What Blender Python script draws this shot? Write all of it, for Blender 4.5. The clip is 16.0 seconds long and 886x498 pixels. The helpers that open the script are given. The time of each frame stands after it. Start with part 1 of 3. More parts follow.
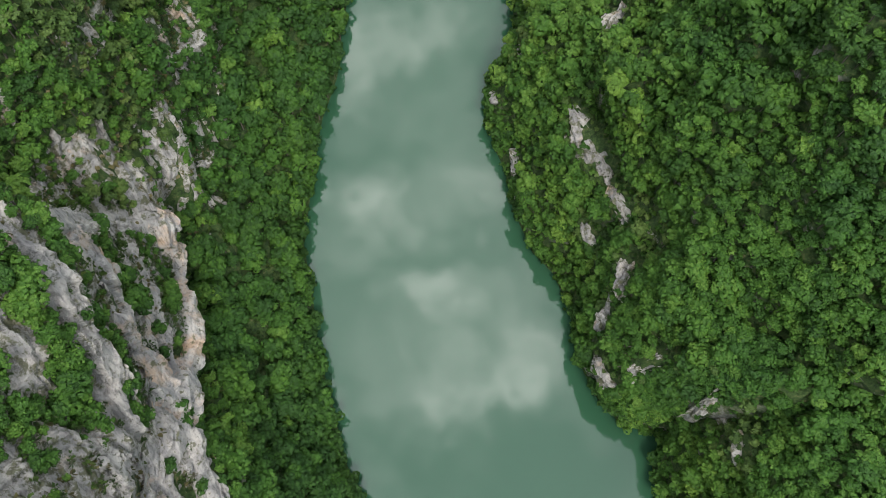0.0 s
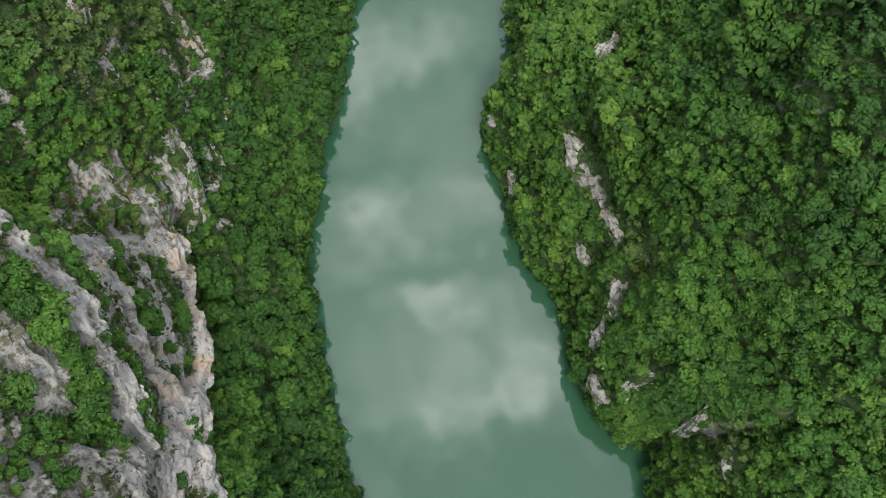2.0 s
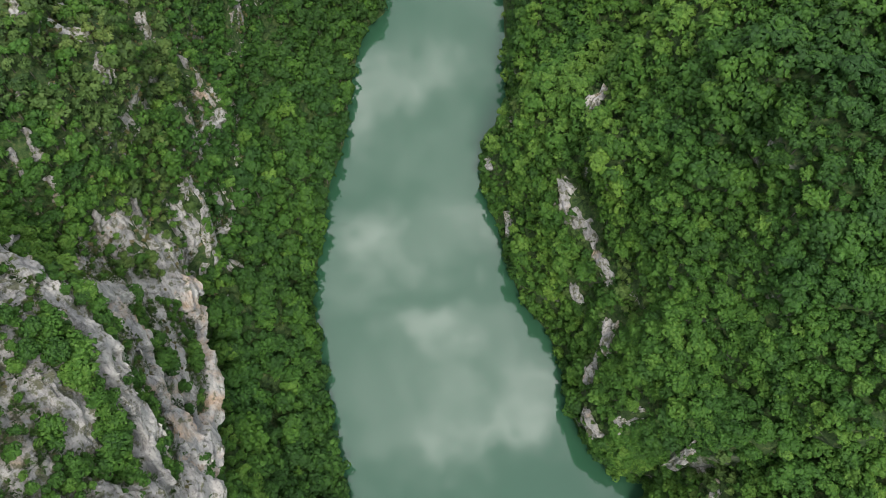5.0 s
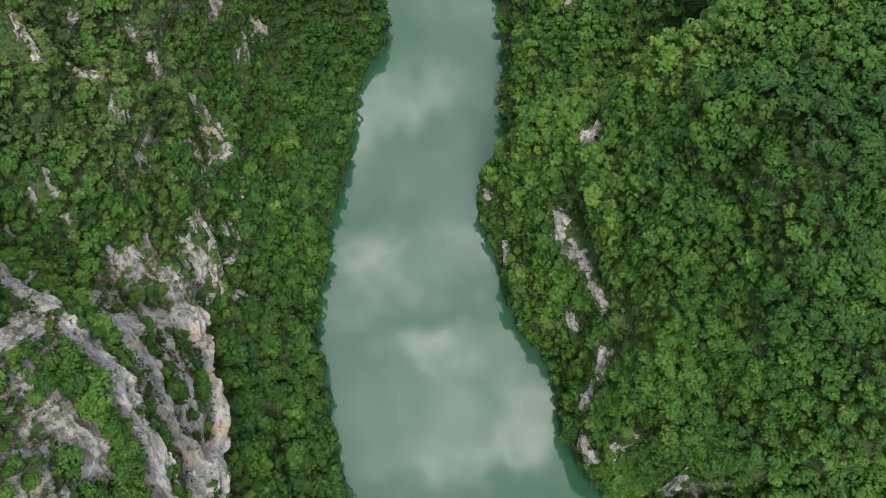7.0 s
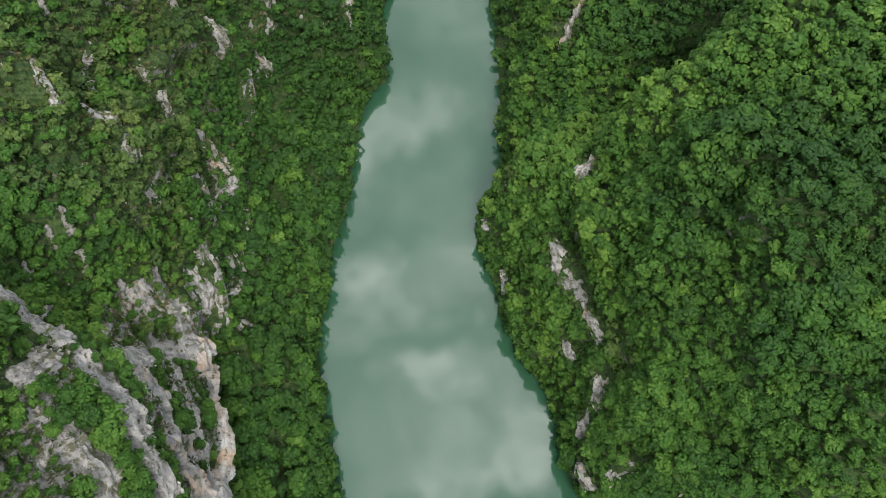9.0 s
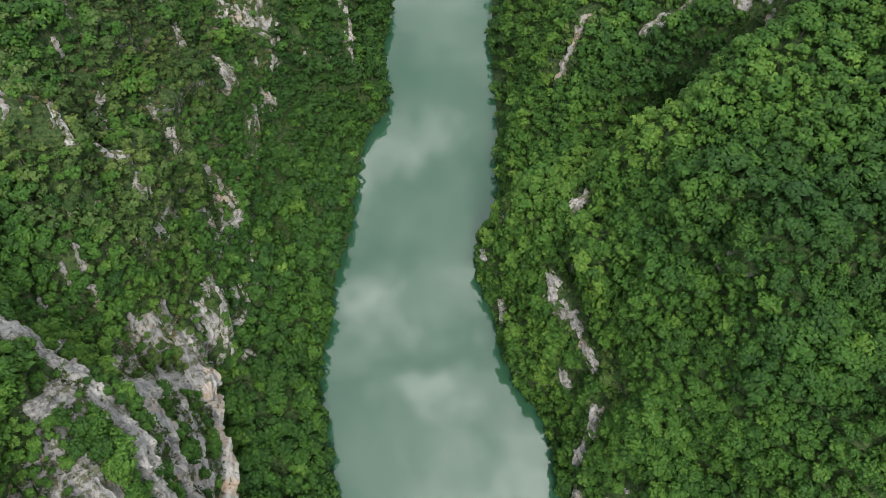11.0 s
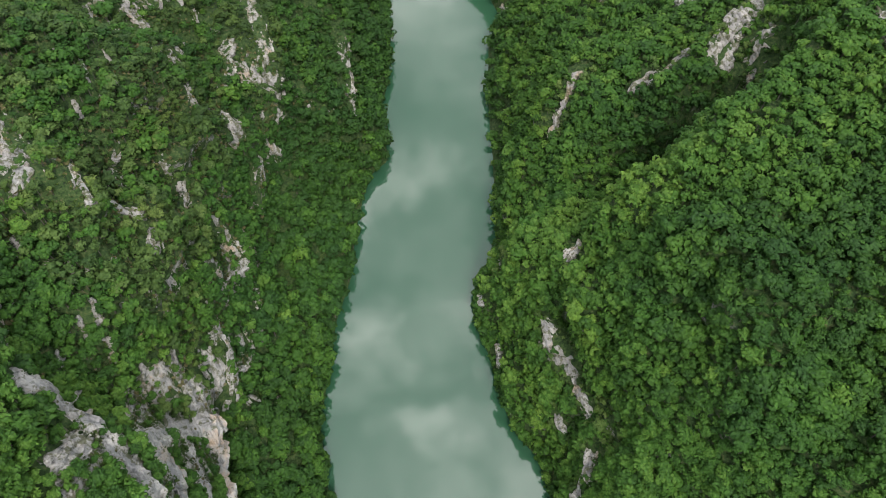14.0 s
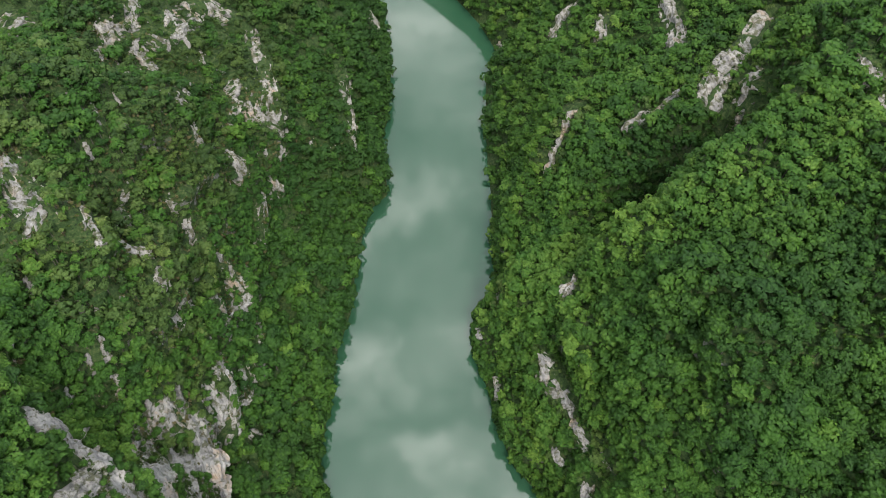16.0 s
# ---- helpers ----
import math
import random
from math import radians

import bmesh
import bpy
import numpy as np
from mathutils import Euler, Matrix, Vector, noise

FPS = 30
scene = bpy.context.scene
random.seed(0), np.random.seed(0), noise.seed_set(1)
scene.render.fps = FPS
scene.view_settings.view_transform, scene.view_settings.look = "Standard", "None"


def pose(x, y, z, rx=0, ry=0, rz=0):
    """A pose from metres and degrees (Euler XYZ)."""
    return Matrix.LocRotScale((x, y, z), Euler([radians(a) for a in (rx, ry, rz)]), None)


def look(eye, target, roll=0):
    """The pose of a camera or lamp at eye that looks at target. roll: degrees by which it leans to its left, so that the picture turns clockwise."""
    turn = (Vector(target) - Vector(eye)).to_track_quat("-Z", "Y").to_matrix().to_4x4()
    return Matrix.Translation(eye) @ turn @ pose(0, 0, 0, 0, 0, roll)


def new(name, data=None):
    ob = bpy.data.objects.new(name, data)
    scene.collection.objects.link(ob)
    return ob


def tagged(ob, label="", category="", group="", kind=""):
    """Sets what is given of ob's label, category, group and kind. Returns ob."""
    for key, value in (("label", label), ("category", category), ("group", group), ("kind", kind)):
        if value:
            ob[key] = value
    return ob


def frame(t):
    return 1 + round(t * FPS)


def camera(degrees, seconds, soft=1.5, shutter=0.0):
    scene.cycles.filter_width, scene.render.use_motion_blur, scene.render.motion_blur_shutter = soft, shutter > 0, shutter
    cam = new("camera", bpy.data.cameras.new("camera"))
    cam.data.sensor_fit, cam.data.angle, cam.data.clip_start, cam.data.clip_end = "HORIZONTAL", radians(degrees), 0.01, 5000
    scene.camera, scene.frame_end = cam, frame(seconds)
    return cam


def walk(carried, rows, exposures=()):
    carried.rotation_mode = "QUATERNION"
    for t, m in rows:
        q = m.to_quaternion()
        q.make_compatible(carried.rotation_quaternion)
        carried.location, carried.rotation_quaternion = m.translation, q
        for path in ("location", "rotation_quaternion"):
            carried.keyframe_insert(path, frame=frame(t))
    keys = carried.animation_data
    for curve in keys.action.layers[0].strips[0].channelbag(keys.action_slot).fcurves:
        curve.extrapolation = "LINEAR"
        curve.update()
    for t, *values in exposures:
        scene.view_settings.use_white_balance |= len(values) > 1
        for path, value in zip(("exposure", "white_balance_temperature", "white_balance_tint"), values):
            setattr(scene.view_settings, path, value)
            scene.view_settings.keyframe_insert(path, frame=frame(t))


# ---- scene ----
cam = camera(66.84, 16.0, soft=0.7)
# seconds, place, yaw, pitch, roll: the drone climbs straight up and lifts its gaze
ROWS = [
    (0.0, 0.00, -0.00, 289.50, -0.006, -66.986, -0.597),
    (1.0, -0.07, -0.04, 294.51, -0.031, -66.585, -0.595),
    (2.0, -0.14, -0.08, 299.54, -0.057, -66.037, -0.594),
    (3.0, -0.21, -0.13, 304.58, -0.085, -65.375, -0.596),
    (4.0, -0.28, -0.18, 309.64, -0.114, -64.628, -0.600),
    (5.0, -0.35, -0.24, 314.70, -0.144, -63.821, -0.606),
    (6.0, -0.41, -0.30, 319.78, -0.175, -62.974, -0.615),
    (7.0, -0.47, -0.37, 324.85, -0.208, -62.103, -0.625),
    (8.0, -0.54, -0.44, 329.92, -0.242, -61.219, -0.637),
    (9.0, -0.60, -0.51, 334.99, -0.277, -60.330, -0.652),
    (10.0, -0.65, -0.60, 340.05, -0.314, -59.438, -0.668),
    (11.0, -0.71, -0.68, 345.10, -0.351, -58.541, -0.687),
    (12.0, -0.76, -0.78, 350.13, -0.391, -57.633, -0.707),
    (13.0, -0.82, -0.87, 355.15, -0.431, -56.703, -0.730),
    (14.0, -0.87, -0.97, 360.15, -0.473, -55.738, -0.755),
    (15.0, -0.92, -1.08, 365.12, -0.516, -54.716, -0.782),
    (16.0, -0.97, -1.19, 370.07, -0.560, -53.616, -0.811),
]
walk(cam, [(t, pose(x, y, z, 90 + pitch, roll, yaw)) for t, x, y, z, yaw, pitch, roll in ROWS])

# ---- sky and sun ----
SUN_UP, SUN_TURN = radians(56), radians(168)
world = bpy.data.worlds.new("overcast_sky")
scene.world = world
world.use_nodes = True
wt = world.node_tree
wt.nodes.clear()


def wnode(kind, **values):
    n = wt.nodes.new(kind)
    for key, value in values.items():
        if isinstance(value, bpy.types.NodeSocket):
            wt.links.new(value, n.inputs[int(key[1:])])
        else:
            n.inputs[int(key[1:])].default_value = value
    return n


def wmath(op, a, b=0.0, c=0.0):
    n = wnode("ShaderNodeMath", _0=a, _1=b, _2=c)
    n.operation = op
    return n.outputs[0]


def wvec(op, a, b=(0, 0, 0)):
    n = wnode("ShaderNodeVectorMath", _0=a, _1=b)
    n.operation = op
    return n.outputs["Value"] if op == "LENGTH" else n.outputs[0]


# clouds lie on a level sheet: their places are x / z and y / z of the way to them
CLOUDS = [(-0.118, 0.522, 0.047, 0.037, 1.0), (-0.118, 0.424, 0.041, 0.030, 0.8), (-0.051, 0.862, 0.101, 0.057, 0.9), (-0.146, 0.685, 0.035, 0.048, 0.6),
          (-0.009, 0.502, 0.056, 0.040, 0.6), (0.015, 0.358, 0.067, 0.031, 0.8), (-0.045, 0.275, 0.074, 0.054, 0.6), (-0.018, 0.173, 0.058, 0.035, 0.8),
          (0.144, 0.259, 0.052, 0.049, 0.7), (0.083, 0.198, 0.067, 0.034, 0.6), (-0.153, 0.809, 0.042, 0.052, 0.8), (-0.025, 1.277, 0.105, 0.152, 0.5),
          (-0.084, 1.475, 0.127, 0.124, 0.7)]
way = wt.nodes.new("ShaderNodeTexCoord").outputs["Generated"]
parts = wnode("ShaderNodeSeparateXYZ", _0=way)
up = wmath("MAXIMUM", parts.outputs[2], 0.06)
sheet = wnode("ShaderNodeCombineXYZ", _0=wmath("DIVIDE", parts.outputs[0], up), _1=wmath("DIVIDE", parts.outputs[1], up)).outputs[0]
wisp = wnode("ShaderNodeTexNoise", _0=sheet)
wisp.inputs["Scale"].default_value, wisp.inputs["Detail"].default_value, wisp.inputs["Roughness"].default_value = 7.0, 7.0, 0.62
bent = wvec("ADD", sheet, wvec("MULTIPLY", wvec("SUBTRACT", wisp.outputs["Color"], (0.5, 0.5, 0.5)), (0.22, 0.22, 0.0)))
curl = wnode("ShaderNodeTexNoise", _0=sheet)
curl.inputs["Scale"].default_value, curl.inputs["Detail"].default_value, curl.inputs["Roughness"].default_value = 19.0, 8.0, 0.65
bent = wvec("ADD", bent, wvec("MULTIPLY", wvec("SUBTRACT", curl.outputs["Color"], (0.5, 0.5, 0.5)), (0.13, 0.13, 0.0)))
billow = wnode("ShaderNodeTexNoise", _0=bent)
billow.inputs["Scale"].default_value, billow.inputs["Detail"].default_value, billow.inputs["Roughness"].default_value = 2.6, 5.0, 0.5
ramp = wnode("ShaderNodeMapRange", _0=billow.outputs["Fac"], _1=0.42, _2=0.74, _3=0.0, _4=0.75)
cover = ramp.outputs[0]
for u, v, ru, rv, amount in CLOUDS:
    off = wvec("LENGTH", wvec("MULTIPLY", wvec("SUBTRACT", bent, (u, v, 0)), (1 / ru, 1 / rv, 0)))
    puff = wnode("ShaderNodeMapRange", _0=off, _1=2.4, _2=0.0, _3=0.0, _4=0.80 * amount)
    puff.interpolation_type = "SMOOTHSTEP"
    cover = wmath("ADD", cover, puff.outputs[0])
shred = wnode("ShaderNodeTexNoise", _0=bent)
shred.inputs["Scale"].default_value, shred.inputs["Detail"].default_value, shred.inputs["Roughness"].default_value = 11.0, 8.0, 0.66
cover = wmath("MULTIPLY", cover, wmath("MULTIPLY_ADD", shred.outputs["Fac"], 2.6, -0.3))
cover = wmath("MINIMUM", cover, 1.3)
air = wt.nodes.new("ShaderNodeTexSky")
air.sky_type, air.sun_disc, air.sun_elevation, air.sun_rotation = "NISHITA", False, SUN_UP, SUN_TURN
clear = wnode("ShaderNodeBackground", _0=air.outputs[0], _1=0.06)
tint = wnode("ShaderNodeMixRGB", _0=cover, _1=(0.50, 0.535, 0.55, 1), _2=(1.0, 0.985, 0.96, 1))
glow = wmath("MULTIPLY", wmath("MULTIPLY_ADD", cover, 1.45, 1.37), wmath("MULTIPLY_ADD", up, 1.2, 0.35))  # brighter overhead
cloud = wnode("ShaderNodeBackground", _0=tint.outputs[0], _1=glow)
both = wnode("ShaderNodeAddShader", _0=clear.outputs[0], _1=cloud.outputs[0])
wnode("ShaderNodeOutputWorld", _0=both.outputs[0])
sun = new("sun", bpy.data.lights.new("sun", "SUN"))
sun.data.energy, sun.data.angle, sun.data.color = 2.55, radians(14), (1.0, 0.96, 0.9)
sun.matrix_world = look((math.sin(SUN_TURN) * math.cos(SUN_UP) * 900, math.cos(SUN_TURN) * math.cos(SUN_UP) * 900, 900 * math.sin(SUN_UP)), (0, 0, 0))

# ---- materials ----


def material(name):
    m = bpy.data.materials.new(name)
    m.use_nodes = True
    nt = m.node_tree
    bsdf = nt.nodes["Principled BSDF"]
    return m, nt, bsdf


BEDS = Vector((0.38, -0.62, -0.68)).to_track_quat("Y", "Z").to_euler()  # the beds of the limestone dip down towards the river


def noise_of(nt, size, detail=4.0, rough=0.55, stretch=(1, 1, 1), kind="Object", turn=(0, 0, 0)):
    """Noise with lumps of about that many metres, its y turned into the given direction."""
    co = nt.nodes.new("ShaderNodeTexCoord")
    mp = nt.nodes.new("ShaderNodeMapping")
    mp.vector_type = "TEXTURE"
    mp.inputs["Scale"].default_value = [size / s for s in stretch]
    mp.inputs["Rotation"].default_value = turn
    nt.links.new(co.outputs[kind], mp.inputs[0])
    n = nt.nodes.new("ShaderNodeTexNoise")
    n.inputs["Scale"].default_value, n.inputs["Detail"].default_value, n.inputs["Roughness"].default_value = 1.0, detail, rough
    nt.links.new(mp.outputs[0], n.inputs["Vector"])
    return n.outputs["Fac"]


def ramp_of(nt, value, stops):
    r = nt.nodes.new("ShaderNodeValToRGB")
    r.color_ramp.elements[0].position, r.color_ramp.elements[0].color = stops[0][0], (*stops[0][1], 1)
    r.color_ramp.elements[1].position, r.color_ramp.elements[1].color = stops[-1][0], (*stops[-1][1], 1)
    for at, col in stops[1:-1]:
        e = r.color_ramp.elements.new(at)
        e.color = (*col, 1)
    nt.links.new(value, r.inputs[0])
    return r.outputs[0]


def mixed(nt, how, fac, a, b):
    m = nt.nodes.new("ShaderNodeMixRGB")
    m.blend_type = how
    for socket, value in zip(m.inputs, (fac, a, b)):
        if isinstance(value, bpy.types.NodeSocket):
            nt.links.new(value, socket)
        else:
            socket.default_value = value if not isinstance(value, tuple) else (*value, 1)
    return m.outputs[0]


def ranged(nt, value, a, b, c=0.0, d=1.0):
    m = nt.nodes.new("ShaderNodeMapRange")
    nt.links.new(value, m.inputs[0])
    for i, v in enumerate((a, b, c, d)):
        m.inputs[i + 1].default_value = v
    return m.outputs[0]


def bumped(nt, bsdf, height, strength, distance):
    b = nt.nodes.new("ShaderNodeBump")
    b.inputs["Strength"].default_value, b.inputs["Distance"].default_value = strength, distance
    nt.links.new(height, b.inputs["Height"])
    nt.links.new(b.outputs[0], bsdf.inputs["Normal"])


def rock_colour(nt, ochre, dull, grass=0.0):
    """Pale limestone: blue-grey and cream beds, dark fissures, thin soil in places, ochre where water ran, dulled by
    weathering and painted shade.
    """
    base = ramp_of(nt, noise_of(nt, 5.0, 6, 0.62, (1.3, 0.45, 1), turn=BEDS), [(0.30, (0.26, 0.26, 0.275)), (0.44, (0.42, 0.41, 0.405)), (0.55, (0.60, 0.57, 0.54)), (0.72, (0.74, 0.69, 0.63))])
    base = mixed(nt, "MIX", dull, base, (0.27, 0.247, 0.225))
    rust = noise_of(nt, 10.0, 5, 0.65, (1, 1, 0.5))
    base = mixed(nt, "MIX", ranged(nt, rust, 0.60 - ochre, 0.76 - ochre, 0, 0.7), base, (0.66, 0.44, 0.27))
    streak = noise_of(nt, 1.6, 8, 0.70, (1.4, 0.22, 1.0), turn=BEDS)
    base = mixed(nt, "MULTIPLY", 0.62 + 0.3 * dull, base, ramp_of(nt, streak, [(0.33, (0.18, 0.175, 0.18)), (0.43, (0.72, 0.71, 0.71)), (0.55, (1, 1, 1))]))
    base = mixed(nt, "MIX", ranged(nt, noise_of(nt, 2.8, 7, 0.72), 0.57 - 0.10 * dull - grass, 0.64 - 0.10 * dull - grass, 0, 0.85), base, (0.10, 0.105, 0.045))
    return mixed(nt, "MIX", ranged(nt, noise_of(nt, 0.8, 4, 0.6), 0.62, 0.70, 0, 0.55), base, (0.09, 0.085, 0.075))


def limestone(name, ochre, dull, grass=0.0):
    m, nt, bsdf = material(name)
    nt.links.new(rock_colour(nt, ochre, dull, grass), bsdf.inputs["Base Color"])
    bsdf.inputs["Roughness"].default_value = 0.9
    bumped(nt, bsdf, noise_of(nt, 1.3, 9, 0.76, (1.4, 0.25, 1.0), turn=BEDS), 1.0, 0.9)
    return m


def dry_grass():
    m, nt, bsdf = material("dry_grass")
    isle = nt.nodes.new("ShaderNodeNewGeometry")
    nt.links.new(ramp_of(nt, isle.outputs["Random Per Island"], [(0.0, (0.075, 0.085, 0.025)), (0.5, (0.15, 0.13, 0.05)), (1.0, (0.17, 0.145, 0.075))]), bsdf.inputs["Base Color"])
    bsdf.inputs["Roughness"].default_value = 0.8
    return m


def cells_of(nt, size):
    """Rounded cells of the given size in metres, with uneven borders."""
    geo = nt.nodes.new("ShaderNodeNewGeometry")
    bend = nt.nodes.new("ShaderNodeTexNoise")
    bend.inputs["Scale"].default_value = 1.4 / size
    nt.links.new(geo.outputs["Position"], bend.inputs["Vector"])
    mix = nt.nodes.new("ShaderNodeVectorMath")
    mix.operation = "MULTIPLY_ADD"
    nt.links.new(bend.outputs["Color"], mix.inputs[0])
    mix.inputs[1].default_value = (size * 0.7,) * 3
    nt.links.new(geo.outputs["Position"], mix.inputs[2])
    cell = nt.nodes.new("ShaderNodeTexVoronoi")
    cell.inputs["Scale"].default_value = 1.0 / size
    nt.links.new(mix.outputs[0], cell.inputs["Vector"])
    return cell


def leafage(name, dark, mid, light, spread):
    """Leaves whose tone goes tree by tree, and a little leaf by leaf."""
    m, nt, bsdf = material(name)
    tone = nt.nodes.new("ShaderNodeAttribute")
    tone.attribute_name = "tone"
    info = nt.nodes.new("ShaderNodeObjectInfo")
    isle = nt.nodes.new("ShaderNodeNewGeometry")
    sums = nt.nodes.new("ShaderNodeMath")
    sums.operation = "ADD"
    if spread:
        nt.links.new(ranged(nt, info.outputs["Random"], 0, 1, 0.14, 0.72), sums.inputs[0])
    else:
        nt.links.new(tone.outputs["Fac"], sums.inputs[0])
    leaf = ranged(nt, isle.outputs["Random Per Island"], 0, 1, -0.17, 0.17)
    nt.links.new(leaf, sums.inputs[1])
    col = ramp_of(nt, sums.outputs[0], [(0.0, dark), (0.5, mid), (0.93, light), (1.0, tuple(c * f for c, f in zip(light, (1.1, 1.08, 1.05))))])
    drift = noise_of(nt, 45.0, 3)
    col = mixed(nt, "MULTIPLY", 0.45, col, ramp_of(nt, drift, [(0.38, (0.62, 0.76, 0.85)), (0.62, (1.12, 1.0, 0.8))]))
    # leaves within the clumps
    leaves = cells_of(nt, 0.42)
    col = mixed(nt, "MULTIPLY", 1.0, col, ramp_of(nt, leaves.outputs["Color"], [(0.15, (0.76, 0.78, 0.80)), (0.5, (1.0, 1.0, 1.0)), (0.85, (1.22, 1.21, 1.18))]))
    bumped(nt, bsdf, ranged(nt, leaves.outputs["Distance"], 0, 1, 1, 0), 0.8, 0.3)
    nt.links.new(col, bsdf.inputs["Base Color"])
    bsdf.inputs["Roughness"].default_value = 0.55
    bsdf.inputs["Specular IOR Level"].default_value = 0.3
    through_leaf = nt.nodes.new("ShaderNodeBsdfTranslucent")
    nt.links.new(col, through_leaf.inputs[0])
    mix = nt.nodes.new("ShaderNodeMixShader")
    mix.inputs[0].default_value = 0.09
    nt.links.new(bsdf.outputs[0], mix.inputs[1])
    nt.links.new(through_leaf.outputs[0], mix.inputs[2])
    nt.links.new(mix.outputs[0], nt.nodes["Material Output"].inputs[0])
    return m


def forest_floor():
    m, nt, bsdf = material("forest_floor")
    # shade between the crowns is put into the soil: nearly black in places
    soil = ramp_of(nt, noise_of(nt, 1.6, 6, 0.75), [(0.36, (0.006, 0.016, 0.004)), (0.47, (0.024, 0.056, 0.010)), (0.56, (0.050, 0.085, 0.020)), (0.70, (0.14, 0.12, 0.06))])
    stone = rock_colour(nt, -0.03, 0.45, 0.03)
    geo = nt.nodes.new("ShaderNodeNewGeometry")
    sep = nt.nodes.new("ShaderNodeSeparateXYZ")
    nt.links.new(geo.outputs["Normal"], sep.inputs[0])
    steep = ranged(nt, sep.outputs[2], 0.22, 0.06)
    patch = ranged(nt, noise_of(nt, 6.0, 5, 0.6), 0.46, 0.58)
    both = nt.nodes.new("ShaderNodeMath")
    both.operation = "MULTIPLY"
    nt.links.new(steep, both.inputs[0])
    nt.links.new(patch, both.inputs[1])
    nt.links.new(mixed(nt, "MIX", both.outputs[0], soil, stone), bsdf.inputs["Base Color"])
    bsdf.inputs["Roughness"].default_value = 0.95
    bumped(nt, bsdf, noise_of(nt, 1.2, 7, 0.7), 0.7, 0.5)
    return m


def river_water():
    m, nt, bsdf = material("river_water")
    silt = noise_of(nt, 60.0, 3, 0.5, (1, 0.5, 1))
    nt.links.new(ramp_of(nt, silt, [(0.35, WATER_DARK), (0.65, WATER_LIGHT)]), bsdf.inputs["Base Color"])
    bsdf.inputs["Roughness"].default_value = 0.045
    bsdf.inputs["IOR"].default_value = 1.7
    bumped(nt, bsdf, noise_of(nt, 5.0, 3, 0.5), 0.02, 0.2)
    return m


def bark():
    m, nt, bsdf = material("bark")
    nt.links.new(ramp_of(nt, noise_of(nt, 0.25, 5, 0.6, (1, 1, 0.25)), [(0.3, (0.05, 0.042, 0.035)), (0.7, (0.15, 0.13, 0.11))]), bsdf.inputs["Base Color"])
    bsdf.inputs["Roughness"].default_value = 0.9
    return m


WATER_DARK, WATER_LIGHT = (0.026, 0.083, 0.044), (0.031, 0.089, 0.049)
# crags duller than the cliff: weathering, plus steep faces' shade put in the colour
ROCK, CLIFF_ROCK, RUSTY_ROCK = limestone("dulled_limestone", 0.02, 0.34, 0.035), limestone("limestone", 0.0, 0.3), limestone("ochre_limestone", 0.13, 0.18)
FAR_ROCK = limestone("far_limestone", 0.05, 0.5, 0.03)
LEDGE_ROCK = limestone("dulled_ledge", 0.02, 0.6)
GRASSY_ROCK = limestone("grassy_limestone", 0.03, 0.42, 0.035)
DRY_GRASS = dry_grass()
LEAVES = leafage("leaves", (0.022, 0.067, 0.010), (0.055, 0.138, 0.016), (0.122, 0.224, 0.034), False)
TREE_LEAVES = leafage("single_tree_leaves", (0.022, 0.067, 0.010), (0.055, 0.138, 0.016), (0.122, 0.224, 0.034), True)
OLIVE_LEAVES = leafage("olive_leaves", (0.030, 0.066, 0.014), (0.078, 0.135, 0.028), (0.150, 0.215, 0.055), False)
FLOOR, WATER, BARK = forest_floor(), river_water(), bark()

# ---- the plan of the gorge ----
# banks: (y, x) along the water's edge
LEFT_BANK = [(-1500, 60), (-200, 20), (-60, -8), (0, -27), (16, -32), (33, -39), (57, -46), (79, -53), (98, -56), (128, -63), (140, -62),
             (188, -59), (219, -53), (249, -52), (286, -48), (309, -42), (320, -33), (345, -36), (369, -40), (397, -36), (456, -36),
             (511, -40), (536, -45), (561, -51), (640, -80), (900, -260), (2500, -900)]
RIGHT_BANK = [(-1500, 180), (-200, 130), (-60, 102.4), (0, 92.4), (17, 89.4), (30, 89.4), (35, 93.4), (39, 90.4), (43, 78.4), (54, 69.4), (70, 62.2), (91, 59.7), (110, 53.7),
              (121, 44.7), (141, 38.7), (166, 32.7), (176, 28.7), (190, 25.4), (213, 26.4), (225, 32.4), (231, 41.4), (258, 41.8), (292, 41.8), (346, 41.3),
              (408, 42.3), (457, 45.8), (478, 62), (486, 56), (528, 41), (562, 23), (640, -16), (900, -190), (2500, -820)]
# cross-sections of the slopes: heights at these distances from the bank, one row for each station along the river
LEFT_STATIONS = [-20, 15, 40, 65, 90, 125, 160, 200, 245, 300, 370, 480]
LEFT_OUT = [0, 12, 26, 36, 43, 50, 62, 85, 140]
LEFT_HIGH = [
    (15, 36, 63, 86, 113, 147, 191, 227),
    (17, 42, 80, 100, 137, 159, 193, 226),
    (15, 34, 67, 117, 142, 161, 197, 226),
    (15, 28, 34, 96, 135, 162, 199, 222),
    (21, 30, 30, 68, 112, 132, 176, 208),
    (23, 43, 70, 97, 122, 149, 159, 190),
    (19, 48, 78, 97, 108, 160, 171, 184),
    (16, 23, 24, 50, 63, 82, 139, 180),
    (12, 27, 31, 33, 41, 88, 152, 179),
    (10, 37, 45, 49, 60, 82, 110, 146),
    (32, 59, 62, 67, 71, 79, 103, 144),
    (19, 39, 52, 62, 72, 91, 122, 167)]
RIGHT_STATIONS = [-20, 25, 62, 97, 127, 157, 186, 206, 232, 265, 330, 460]
RIGHT_OUT = [0, 5, 12, 20, 30, 44, 62, 90, 140]
